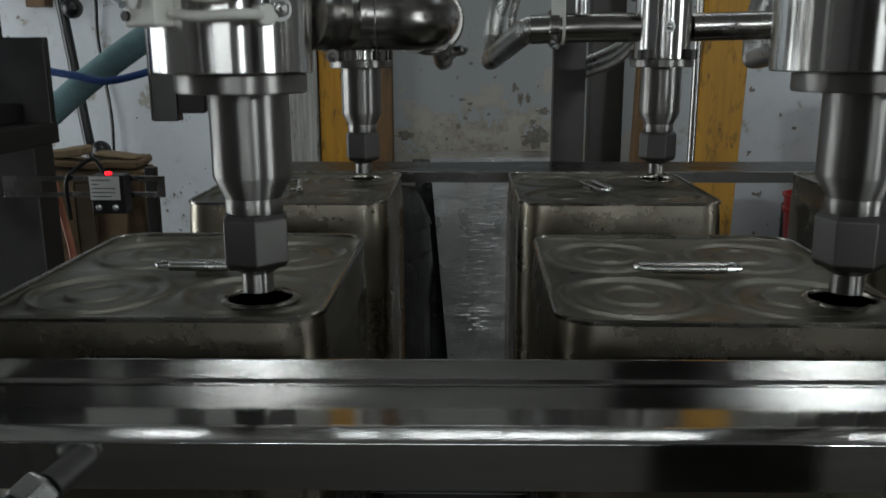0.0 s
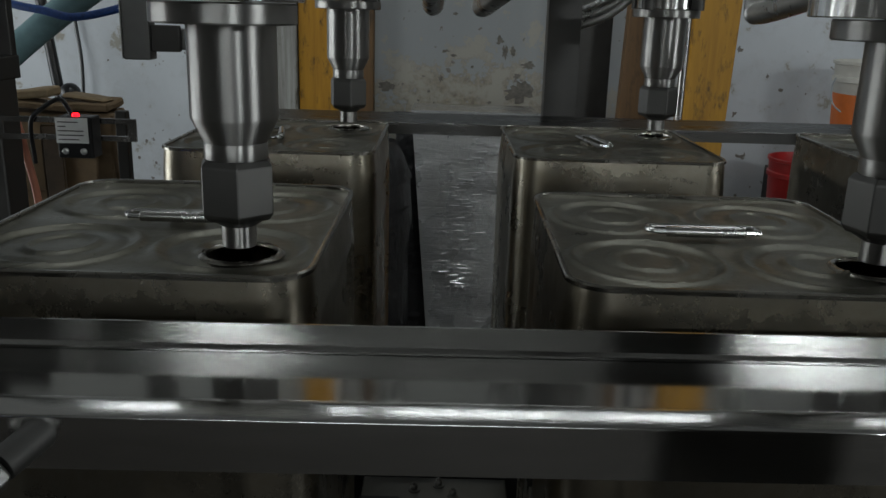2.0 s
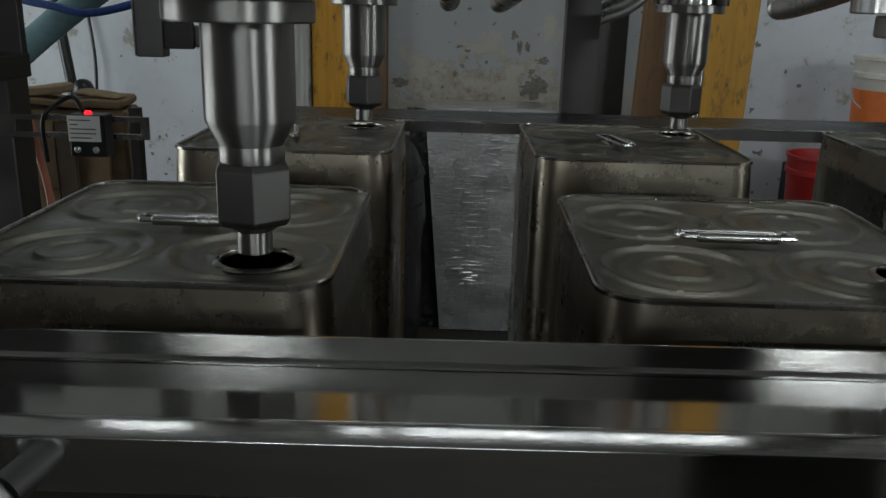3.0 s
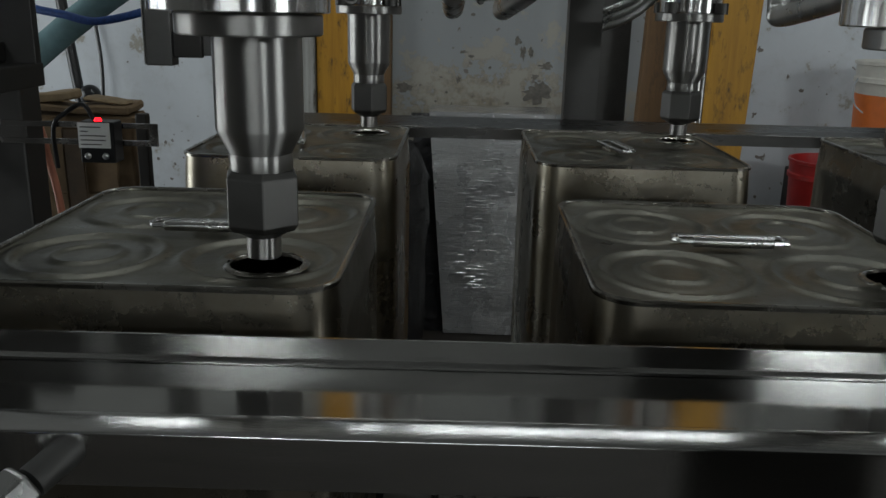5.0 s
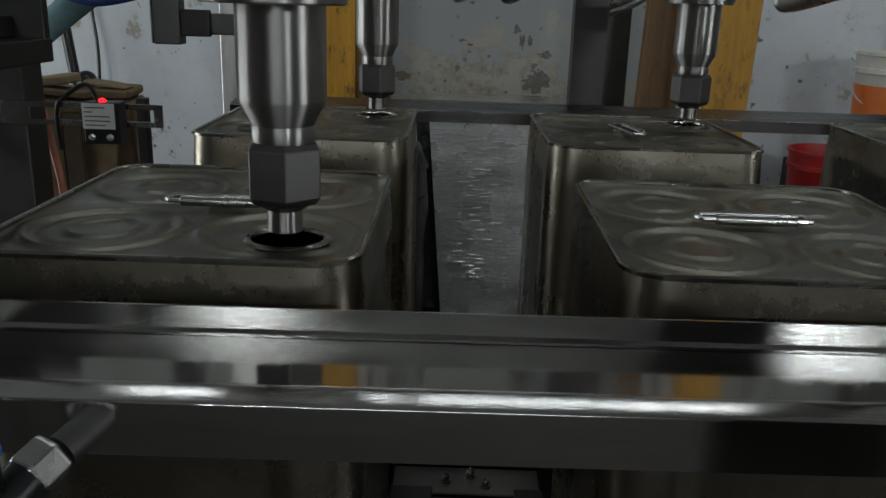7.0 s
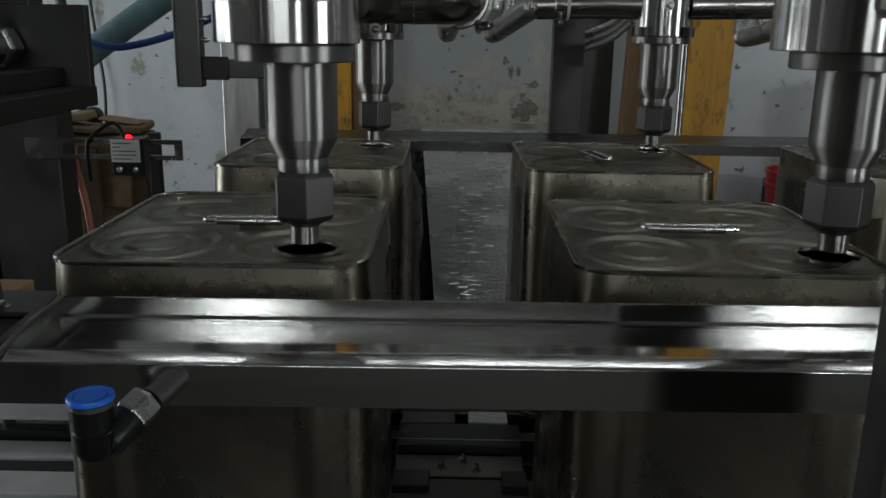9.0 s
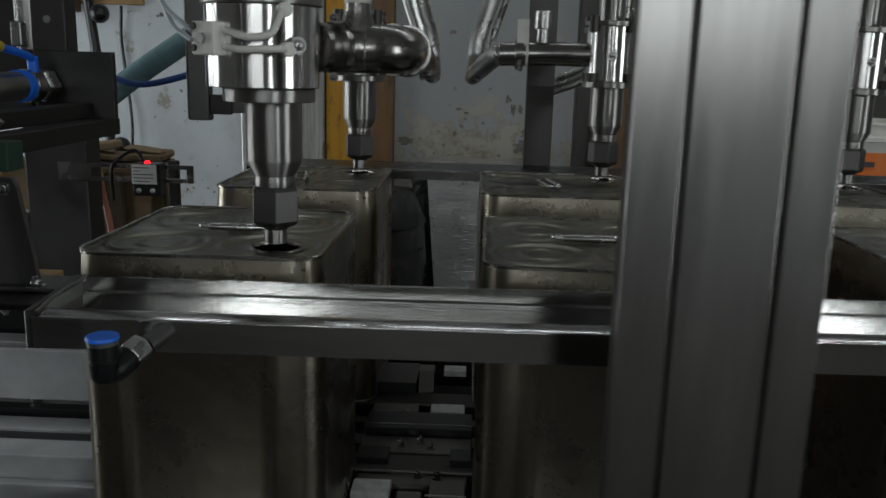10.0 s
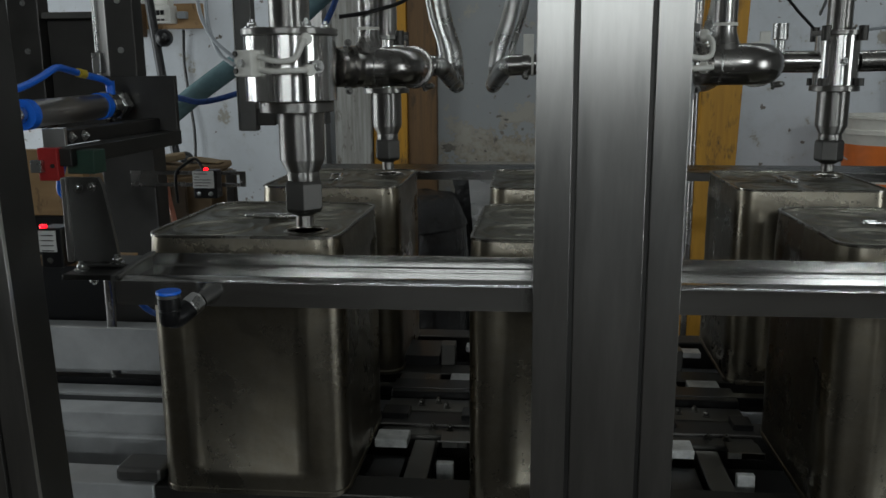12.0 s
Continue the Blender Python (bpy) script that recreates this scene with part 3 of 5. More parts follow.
def make_tin(name, hole, handle_at, handle_turn, label, seed):
    """A square oil tin: body with pressed side panels, seamed rims, pressed lid, neck and strap handle."""
    rnd = random.Random(seed)
    HX, HY, H, R = 0.1120, 0.1275, 0.310, 0.027
    t = thing(name, label, "tin", "square tins under the nozzles")
    # body: stacked outlines, with pressed panels drawn in on each side
    bm = bmesh.new()
    seg = 7
    n_side = 22
    levels = [0.006, 0.010, 0.020, 0.030, 0.034, 0.16, 0.266, 0.270, 0.278, 0.286, 0.293, 0.300, 0.3075]
    rings = []
    for z in levels:
        ring = []
        base = []
        for cx, cy, a0, dx, dy, ln in ((HX - R, HY - R, 0, -1, 0, 2 * (HX - R)), (-HX + R, HY - R, 90, 0, -1, 2 * (HY - R)), (-HX + R, -HY + R, 180, 1, 0, 2 * (HX - R)), (HX - R, -HY + R, 270, 0, 1, 2 * (HY - R))):
            for i in range(seg + 1):
                a = radians(a0 + 90 * i / seg)
                base.append((cx + R * math.cos(a), cy + R * math.sin(a), 0.0, math.cos(a), math.sin(a)))
            nx, ny = math.cos(radians(a0 + 90)), math.sin(radians(a0 + 90))
            ex, ey = cx + R * nx, cy + R * ny
            for i in range(1, n_side):
                s = i / n_side
                inn = 0.0
                if 0.034 <= z <= 0.266:
                    edge = min(s, 1 - s) * ln
                    inn = 0.0022 if edge > 0.012 else 0.0
                    if abs(edge - 0.012) < ln / n_side * 0.6:
                        inn = -0.0010
                base.append((ex + dx * ln * s, ey + dy * ln * s, inn, nx, ny))
        for x, y, inn, nx, ny in base:
            inn += 0.0024 * max(0.0, (z - 0.270) / 0.0375) ** 1.4
            ring.append(bm.verts.new((x - nx * inn, y - ny * inn, z)))
        rings.append(ring)
    k = len(rings[0])
    for a, b in zip(rings, rings[1:]):
        for i in range(k):
            bm.faces.new((a[i], a[(i + 1) % k], b[(i + 1) % k], b[i]))
    bm.faces.new(rings[0][::-1])
    part("body", bm, TIN, t, "dull tinplate body with pressed side panels", True)

    def seam(z0, z1, grow):
        o = round_rect(HX + grow, HY + grow, R + grow, 9)
        i_ = round_rect(HX - 0.0042, HY - 0.0042, R - 0.004, 9)
        b2 = bmesh.new()
        mids = [(o, z0), (o, z1 - 0.001), (round_rect(HX + grow - 0.0009, HY + grow - 0.0009, R + grow - 0.0009, 9), z1), (round_rect(HX - 0.0032, HY - 0.0032, R - 0.003, 9), z1), (i_, z1 - 0.001), (i_, z0)]
        rr = [[b2.verts.new((x, y, z)) for x, y in ol] for ol, z in mids]
        for a, b in zip(rr, rr[1:] + rr[:1]):
            for q in range(len(a)):
                b2.faces.new((a[q], a[(q + 1) % len(a)], b[(q + 1) % len(b)], b[q]))
        return b2

    part("top_seam", seam(H - 0.0034, H, -0.0006), TIN_RIM, t, "rolled tinplate rim", True)
    part("bottom_seam", seam(0.0, 0.0065, 0.0012), TIN, t, "rolled tinplate rim", True)
    # lid: a pressed sheet with a round opening
    quads = [(sx * 0.054, sy * 0.058, 0.047, 0.021) for sx in (-1, 1) for sy in (-1, 1)]
    hx, hy = hole
    hx_, hy_, rc = HX - 0.004, HY - 0.004, R - 0.004
    N = 100
    bm = bmesh.new()
    grid = []
    zl = H - 0.0045
    ph = [rnd.uniform(0, 6.28) for _ in range(4)]
    for j in range(N + 1):
        row = []
        for i in range(N + 1):
            x, y = -hx_ + 2 * hx_ * i / N, -hy_ + 2 * hy_ * j / N
            ox, oy = max(0, abs(x) - (hx_ - rc)), max(0, abs(y) - (hy_ - rc))
            d = math.hypot(ox, oy)
            if d > rc:
                x = math.copysign(hx_ - rc + ox * rc / d, x)
                y = math.copysign(hy_ - rc + oy * rc / d, y)
            e = min(hx_ - abs(x), hy_ - abs(y))
            if ox and oy:
                e = min(e, rc - min(d, rc))
            h = lid_height(x, y, quads) + 0.0022 * math.exp(-e / 0.004) + 0.0006 * math.sin(28 * x + ph[0]) * math.sin(31 * y + ph[1]) + 0.0004 * math.sin(60 * x + ph[2]) * math.sin(47 * y + ph[3])
            dh = math.hypot(x - hx, y - hy)
            h += 0.0022 * max(0.0, 1 - max(0, dh - 0.022) / 0.008)
            row.append(bm.verts.new((x, y, zl + h)))
        grid.append(row)
    for j in range(N):
        for i in range(N):
            q = (grid[j][i], grid[j][i + 1], grid[j + 1][i + 1], grid[j + 1][i])
            c = sum((v.co for v in q), Vector()) / 4
            if math.hypot(c.x - hx, c.y - hy) > 0.0228 and (q[0].co - q[2].co).length > 1e-5 and (q[1].co - q[3].co).length > 1e-5:
                bm.faces.new(q)
    part("lid", bm, TIN_TOP, t, "dirty pressed tinplate lid with ringed circles", True)
    zn = zl + 0.002
    part("neck", lathe([(0.0262, zn - 0.0007), (0.0250, zn + 0.0002), (0.0236, zn + 0.0007), (0.0226, zn + 0.0009), (0.0219, zn + 0.0004), (0.0216, zn - 0.0014)], pose(hx, hy, 0), 40, caps=False), TIN_RIM, t, "bright rolled edge of the filling hole", True)
    # handle: a wire loop with a sheet sleeve on one long side
    ln, wd, z = 0.0305, 0.0078, zl + 0.0062
    loop = []
    for i in range(24):
        a = 2 * math.pi * i / 24
        loop.append(((ln if math.cos(a) > 0 else -ln) + wd * math.cos(a), wd * math.sin(a), z))
    mt = pose(*handle_at, 0, 0, 0, handle_turn)
    b2 = tube(loop + loop[:1], 0.0019, 8, 2)
    b2.transform(mt)
    wire = part("handle_wire", b2, ZINC, t, "bent wire handle", True)
    b2 = rod((-ln * 0.88, -wd, z), (ln * 0.88, -wd, z), 0.0036, 14, bevel=0.0005)
    b2.transform(mt)
    part("handle_sleeve", b2, SLEEVE, wire, "bright sheet sleeve of the handle", True)
    b2 = box(-0.012, 0.012, wd - 0.004, wd + 0.004, zl, zl + 0.0045, 0.001)
    b2.transform(mt)
    part("handle_clip", b2, TIN, wire)
    return t


Z0 = 0.688
for x, y, turn, hole, hdx, label, seed in ((0.125, 0.7705, 0.0, (0.0625, -0.0725), 0.004, "dull square tinplate oil tin with an open filling hole", 3),
                                           (0.4925, 0.768, -0.6, (0.0825, -0.066), -0.0035, "dull square tinplate oil tin beside the grooved upright", 4),
                                           (0.874, 0.766, 0.5, (0.0775, -0.067), -0.006, "dull square tinplate oil tin at the row's far end", 6)):
    tin = make_tin("oil_tin", hole, (hdx, 0.003), 0, label, seed)
    tin.matrix_world = pose(x, y, Z0, 0, 0, turn)
for x, y, turn, ht, label, seed in ((0.1255, 1.185, 0.0, 100, "stained square tinplate oil tin in the rear row", 8),
                                    (0.491, 1.185, 0.4, 101, "stained square tinplate oil tin before the rear upright", 9),
                                    (0.868, 1.185, -0.5, 95, "stained square tinplate oil tin at the rear row's end", 10)):
    tin = make_tin("oil_tin", (0.0625 if x < 0.3 else 0.0785, 0.076), (-0.012, -0.012), ht, label, seed)
    tin.matrix_world = pose(x, y, Z0, 0, 0, turn)

# ---- filling heads ----


def nozzle_parts(t):
    """Tip, hexagon nut, cone and sleeve, from the tin's hole upwards."""
    part("tip", lathe([(0.0070, 0.9992), (0.0098, 0.9994), (0.0104, 1.0000), (0.0104, 1.022)], None, 36), TURNED, t, smooth=True)
    part("nut", hexagon(0.0235, 1.0170, 1.0535, 0.0040, 44), NUT, t, "grey hexagon nut")
    part("nut_chamfer", lathe([(0.0105, 1.0125), (0.0195, 1.0180)], None, 36), NUT, t, smooth=True)
    part("collar", lathe([(0.0180, 1.053), (0.0187, 1.0545), (0.0187, 1.0625), (0.0180, 1.0635)], None, 40), TURNED, t, smooth=True)
    part("sleeve", lathe([(0.0183, 1.0632), (0.0252, 1.0765), (0.0256, 1.0785), (0.0256, 1.135)], None, 48), TURNED, t, "turned stainless nozzle sleeve", True)


def front_head(x, y, elbow_len, mirror):
    t = thing("filling_head", "polished stainless filling head lowered into a tin", "filling nozzle", "filling heads of the machine", at=(x, y, 0))
    nozzle_parts(t)
    m = pose(-0.009, 0, 0)
    part("lower_flange", lathe([(0.0405, 1.1305), (0.0415, 1.1315), (0.0415, 1.1415), (0.0405, 1.1425)], pose(-0.004, 0, 0), 56), TURNED, t, smooth=True)
    cyl = part("cylinder", lathe([(0.0500, 1.1430), (0.0508, 1.1438), (0.0508, 1.2130), (0.0500, 1.2138)], m, 64), CHROME, t, "mirror-polished steel cylinder", True)
    part("upper_flange", lathe([(0.0525, 1.2140), (0.0535, 1.2150), (0.0535, 1.2205), (0.0525, 1.2215)], m, 56), TURNED, t, smooth=True)
    part("piston_rod", lathe([(0.0225, 1.2217), (0.0225, 1.62)], m, 40), TURNED, t, smooth=True)
    for a in (40, 130, 220, 310):
        bolt(t, (0.044 * math.cos(radians(a)) - 0.009, 0.044 * math.sin(radians(a)), 1.2220), 0.0055, 0.006)
    # white tube clamp with two bent tubes and their ports
    bx, by = -0.037, -0.046
    before = set(bpy.data.objects)
    blk = part("clamp_block", box(bx - 0.019, bx + 0.007, by - 0.011, by + 0.008, 1.170, 1.198, 0.002), WHITE_PL, t, "white plastic clamp block")
    for dz in (0.0, 0.018):
        part("clamp_screw", lathe([(0.003, 0), (0.003, 0.002)], Matrix.Translation((bx - 0.014, by - 0.012, 1.176 + dz)) @ pose(0, 0, 0, 90), 14), DARK, blk)
    part("clamp_screw", lathe([(0.0048, 0), (0.0048, 0.003)], Matrix.Translation((bx - 0.005, by - 0.012, 1.184)) @ pose(0, 0, 0, 90), 6), ZINC, blk)
    part("tube", tube([(bx + 0.008, by - 0.004, 1.191), (bx + 0.025, by - 0.014, 1.1865), (0.002, -0.062, 1.186), (0.014, -0.061, 1.190), (0.0195, -0.057, 1.202), (0.020, -0.050, 1.208)], 0.0030, 12), WHITE_PL, t, "white plastic tube", True)
    part("tube", tube([(bx + 0.008, by - 0.004, 1.177), (bx + 0.025, by - 0.013, 1.1755), (0.002, -0.062, 1.176), (0.016, -0.060, 1.1765), (0.022, -0.050, 1.1765)], 0.0030, 12), WHITE_PL, t, "white plastic tube", True)
    for px, pz in ((0.020, 1.209), (0.0225, 1.1765)):
        n = Vector((px, -math.sqrt(0.0475**2 - px**2), 0)).normalized()
        part("port", rod(Vector((n.x * 0.0465, n.y * 0.0465, pz)), Vector((n.x * 0.0545, n.y * 0.0545, pz)), 0.0063, 20, bevel=0.001), WHITE_PL, cyl, "white plastic port", True)
    turn = Matrix.Translation((bx, by, 0)) @ pose(0, 0, 0, 0, 0, -28) @ Matrix.Translation((-bx, -by, 0))
    for ob in (blk, *blk.children):
        ob.data.transform(turn)
    # signal cables to the clamp
    part("cable", tube([(bx - 0.02, by - 0.004, 1.19), (bx - 0.05, by + 0.01, 1.215), (bx - 0.066, by + 0.02, 1.26), (bx - 0.055, by + 0.02, 1.36)], 0.0022, 8), GREY_PL, t, smooth=True)
    part("cable", tube([(bx - 0.02, by - 0.004, 1.182), (bx - 0.044, by + 0.012, 1.20), (bx - 0.058, by + 0.024, 1.25), (bx - 0.040, by + 0.024, 1.36)], 0.0022, 8), GREY_PL, t, smooth=True)
    if mirror:
        for ob in set(bpy.data.objects) - before:
            ob.data.transform(pose(0, 0, 0, 0, 0, 42))
    # product elbow to the side, with its stub pipe
    zc = 1.180
    e = elbow_len
    arc = [(e - 0.036 + 0.036 * math.sin(radians(a)), 0.060 + 0.036 - 0.036 * math.cos(radians(a)), zc) for a in (0, 20, 40, 60, 80)]
    ep = part("elbow_pipe", tube([(0.030, 0.036, zc), (0.040, 0.050, zc), (0.052, 0.058, zc), (0.070, 0.060, zc)] + arc + [(e + 0.001, 0.115, zc), (e + 0.001, 0.15, zc - 0.002)], 0.0232, 26), PIPE, t, "stainless elbow pipe with weld marks", True)
    part("pipe_weld", tube([(0.078 + 0.0005 * math.sin(k), 0.060 + 0.0234 * math.cos(2 * math.pi * k / 18), zc + 0.0234 * math.sin(2 * math.pi * k / 18)) for k in range(19)], 0.0008, 6, 1), ZINC, ep, "silver weld ring", True)
    u = Vector((0.80, -0.60, 0))
    c0 = Vector((e - 0.010, 0.082, zc))
    part("gasket", tube([c0 + 0.0238 * (math.cos(2 * math.pi * k / 24) * u + math.sin(2 * math.pi * k / 24) * Vector((0, 0, 1))) for k in range(25)], 0.0017, 8, 1), WHITE_PL, ep, "white sealing ring", True)
    part("clamp", rod((e + 0.001, 0.118, zc), (e + 0.001, 0.130, zc - 0.001), 0.0262, 30, bevel=0.001), PIPE, ep, "steel pipe clamp", True)
    bolt(t, (e + 0.018, 0.112, zc - 0.024), 0.004, 0.012, (0.9, -0.6, 0.1))
    part("flange_ring", lathe([(0.0245, 0), (0.0245, 0.010)], look((0.045, 0.045, zc), (0.02, 0.01, zc)), 32), PIPE, t, smooth=True)
    for dz in (0.027, -0.027):
        bolt(t, (0.050, 0.030, zc + dz), 0.0030, 0.005, (0.2, -1, 0), material=NUT)
    bolt(t, (0.031, -0.040, zc), 0.0050, 0.006, (0.6, -1, 0))
    part("stub_pipe", lathe([(0.0185, zc + 0.016), (0.0150, zc + 0.027), (0.0125, zc + 0.036), (0.0125, zc + 0.20)], pose(e * 0.62, 0.060, 0), 28), PIPE, t, smooth=True)
    part("cable_tie", lathe([(0.0131, zc + 0.042), (0.0131, zc + 0.0455)], pose(e * 0.62, 0.060, 0), 24), WHITE_PL, t, "white cable tie")
    return t


front_head(0.1855, 0.7015, 0.110, False)
front_head(0.5770, 0.7040, 0.135, True)


def rear_head(x, y, side, reach, extra, drift=0.0):
    """A rear head: smaller body, flanges with lugs, and a side pipe that ends in a braided hose."""
    t = thing("filling_head", "stainless rear filling head with a side pipe and braided hose", "filling nozzle", "filling heads of the machine", at=(x, y, 0.003))
    nozzle_parts(t)
    part("lower_flange", lathe([(0.0385, 1.1345), (0.0395, 1.1355), (0.0395, 1.1430), (0.0385, 1.1440)], None, 48), TURNED, t, smooth=True)
    part("cylinder", lathe([(0.0350, 1.1445), (0.0355, 1.145), (0.0355, 1.2245), (0.0350, 1.225)], None, 48), CHROME, t, "mirror-polished steel cylinder", True)
    part("upper_flange", lathe([(0.0385, 1.2252), (0.0395, 1.2262), (0.0395, 1.2320), (0.0385, 1.233)], None, 48), TURNED, t, smooth=True)
    prod = part("piston_rod", lathe([(0.0200, 1.2332), (0.0200, 1.62)], None, 32), TURNED, t, smooth=True)
    for a in (45, 135, 225, 315):
        cx, cy = 0.041 * math.cos(radians(a)), 0.041 * math.sin(radians(a))
        part("lug", lathe([(0.0075, 1.1435), (0.0075, 1.156)], pose(cx, cy, 0), 16), DARK, t, smooth=True)
        part("lug", lathe([(0.0075, 1.216), (0.0075, 1.240)], pose(cx, cy, 0), 16), DARK, t, smooth=True)
    bolt(t, (0.0, -0.0355, 1.183), 0.0045, 0.004, (0, -1, 0))
    zc, s = 1.183, side
    sp = part("side_pipe", tube([(s * 0.030, 0, zc), (s * 0.06, 0, zc), (s * reach * 0.6, 0.0, zc), (s * reach, 0.004, zc - 0.002)], 0.0180, 22), PIPE, t, "stained steel side pipe", True)
    part("clamp_ring", rod((s * (reach - 0.035), 0.003, zc), (s * (reach - 0.022), 0.003, zc), 0.0215, 28, bevel=0.001), PIPE, sp, smooth=True)
    part("gasket", rod((s * (reach - 0.042), 0.003, zc), (s * (reach - 0.038), 0.003, zc), 0.0205, 28), WHITE_PL, sp, "white sealing ring", True)
    bolt(t, (s * (reach - 0.028), -0.012, zc - 0.02), 0.004, 0.014, (0.2, -1, -0.3))
    h = [(s * (reach - 0.012), 0.004, zc - 0.002), (s * (reach + 0.006), 0.03, zc - 0.004), (s * (reach + 0.010 + drift * 0.5), 0.16, zc - 0.024), (s * (reach + 0.008 + drift), 0.31, zc - 0.040), (s * (reach + 0.006 + drift), 0.340, zc - 0.030),
         (s * (reach + drift), 0.352, zc + 0.03), (s * (reach - 0.03 + drift), 0.37, zc + 0.14), (s * (reach - 0.06 + drift), 0.40, zc + 0.42)]
    part("braided_hose", tube(h, 0.0160, 18, 20, rib=0.035, ribs=2), BRAID, t, "steel braided hose", True)
    h2 = [(a + s * -0.030, b + 0.02, c + 0.01) for a, b, c in h[4:]]
    part("braided_hose", tube(h2, 0.0075, 14, 26, rib=0.035, ribs=2), BRAID, t, "thin steel braided hose", True)
    if extra:
        part("valve_stem", lathe([(0.0085, zc + 0.012), (0.0085, zc + 0.036), (0.0125, zc + 0.037), (0.0125, zc + 0.062), (0.0115, zc + 0.063)], pose(s * reach * 0.62, 0, 0), 20), ZINC, t, "chrome vent valve", True)
        part("white_tag", box(s * reach * 0.80 - 0.009, s * reach * 0.80 + 0.009, -0.012, -0.009, zc + 0.012, zc + 0.050, 0.001), WHITE_PL, t, "white plastic tag")
        part("cross_pipe", rod((-s * 0.034, 0, zc), (-s * 0.20, 0.01, zc + 0.004), 0.0175, 22), PIPE, t, smooth=True)
    return t


rear_head(0.188, 1.262, 1, 0.088, False)
rear_head(0.570, 1.262, -1, 0.166, True, 0.034)
rear_head(0.948, 1.262, -1, 0.150, True)

for pts, m, lab in (([(0.985, 1.235, 1.236), (1.03, 1.22, 1.245), (1.07, 1.20, 1.28), (1.10, 1.19, 1.34), (1.11, 1.19, 1.45)], GREY_PL, "thin grey sensor cable above the rear head"),
                    ([(0.60, 0.70, 1.238), (0.66, 0.74, 1.262), (0.74, 0.82, 1.268), (0.84, 1.0, 1.275), (0.90, 1.21, 1.26)], GREY_PL, "thin grey cable between two heads"),
                    ([(0.90, 1.24, 1.24), (0.86, 1.22, 1.275), (0.83, 1.20, 1.31), (0.82, 1.2, 1.40)], BLACK_PL, "thin black cable above the rear head"),
                    ([(0.225, 0.735, 1.236), (0.262, 0.75, 1.243), (0.30, 0.79, 1.262), (0.33, 0.85, 1.31), (0.34, 0.9, 1.40)], BLACK_PL, "black cable above the filling head")):
    solid("cable", tube(pts, 0.0025, 8), m, lab, "cable", smooth=True)

# bundle of corrugated hoses behind the second rear head
for k in range(3):
    d = 0.013 * k
    solid("corrugated_hose", tube([(0.508, 1.725, 1.110 + d), (0.535, 1.71, 1.118 + d), (0.597, 1.69, 1.150 + d), (0.66 - d, 1.67, 1.235), (0.69 - d, 1.67, 1.40), (0.70 - d, 1.67, 3.199)], 0.0062, 12, 20, rib=0.05, ribs=2), BRAID,
          "thin corrugated steel hose curving behind the upright", "hose", "corrugated hoses", smooth=True)

# upright bracket behind the first head
t = thing("head_bracket", "dark steel mounting bracket hanging from above behind the heads", "bracket")
part("plate", box(-0.041, -0.012, 1.140, 1.162, 1.079, 3.199, 0.0015), DULL, t, "upright flat plate")
part("plate_edge", box(-0.0425, -0.0412, 1.139, 1.163, 1.080, 1.62), STEEL_V, t, "bright sawn edge of the plate")
part("foot", box(-0.0118, 0.105, 1.150, 1.180, 1.090, 1.112, 0.0015), DULL, t)
part("foot_block", box(-0.0118, 0.020, 1.142, 1.1495, 1.088, 1.116, 0.0015), DARK, t)
for z in (1.135, 1.160):
    bolt(t, (-0.0118, 1.148, z), 0.0035, 0.008, (1, 0, 0))

# ---- optical sensor on its slotted bar ----
t = thing("sensor_bracket", "slotted flat steel bar held out from the frame column", "bracket")
part("bar_top", box(-0.318, -0.092, 1.300, 1.304, 0.9855, 0.9925, 0.0005), PIPE, t)
part("bar_bottom", box(-0.318, -0.092, 1.300, 1.304, 0.963, 0.970, 0.0005), PIPE, t)
part("bar_end", box(-0.103, -0.092, 1.3003, 1.3037, 0.9701, 0.9854), PIPE, t)
part("bar_root", box(-0.318, -0.265, 1.3003, 1.3037, 0.9701, 0.9854), PIPE, t)
t = thing("optical_sensor", "small black optical sensor with a white label and lit red lamp", "sensor")
part("housing", box(-0.182, -0.137, 1.270, 1.299, 0.945, 0.9975, 0.002), BLACK_PL, t)
plate = part("label_plate", box(-0.182, -0.1415, 1.2685, 1.2695, 0.9645, 0.9965), LABEL, t, "white printed label")
for i, w in enumerate((0.026, 0.010, 0.032, 0.032, 0.026)):
    part("print_bar", box(-0.179, -0.179 + w, 1.2675, 1.2683, 0.9905 - 0.0055 * i, 0.9918 - 0.0055 * i), PRINT, plate)
for x in (-0.172, -0.149):
    part("screw", lathe([(0.0042, 0), (0.0042, 0.0015), (0.003, 0.0022)], Matrix.Translation((x, 1.270, 0.954)) @ pose(0, 0, 0, 90), 18), ZINC, t, smooth=True)
part("lamp", lathe([(0.0045, 0), (0.0045, 0.003), (0.003, 0.005)], pose(-0.160, 1.280, 0.9965), 16), LED, t, "glowing red indicator lamp", True)
part("lead", tube([(-0.168, 1.290, 0.995), (-0.185, 1.296, 1.016), (-0.210, 1.298, 1.004), (-0.226, 1.296, 0.985), (-0.232, 1.310, 0.93)], 0.003, 10), BLACK_PL, t, "black sensor lead", True)
solid("frame_column", box(-0.385, -0.278, 1.320, 1.375, 0.0, 1.10, 0.003), CHARCOAL, "dull steel frame column of the machine", "machine frame")

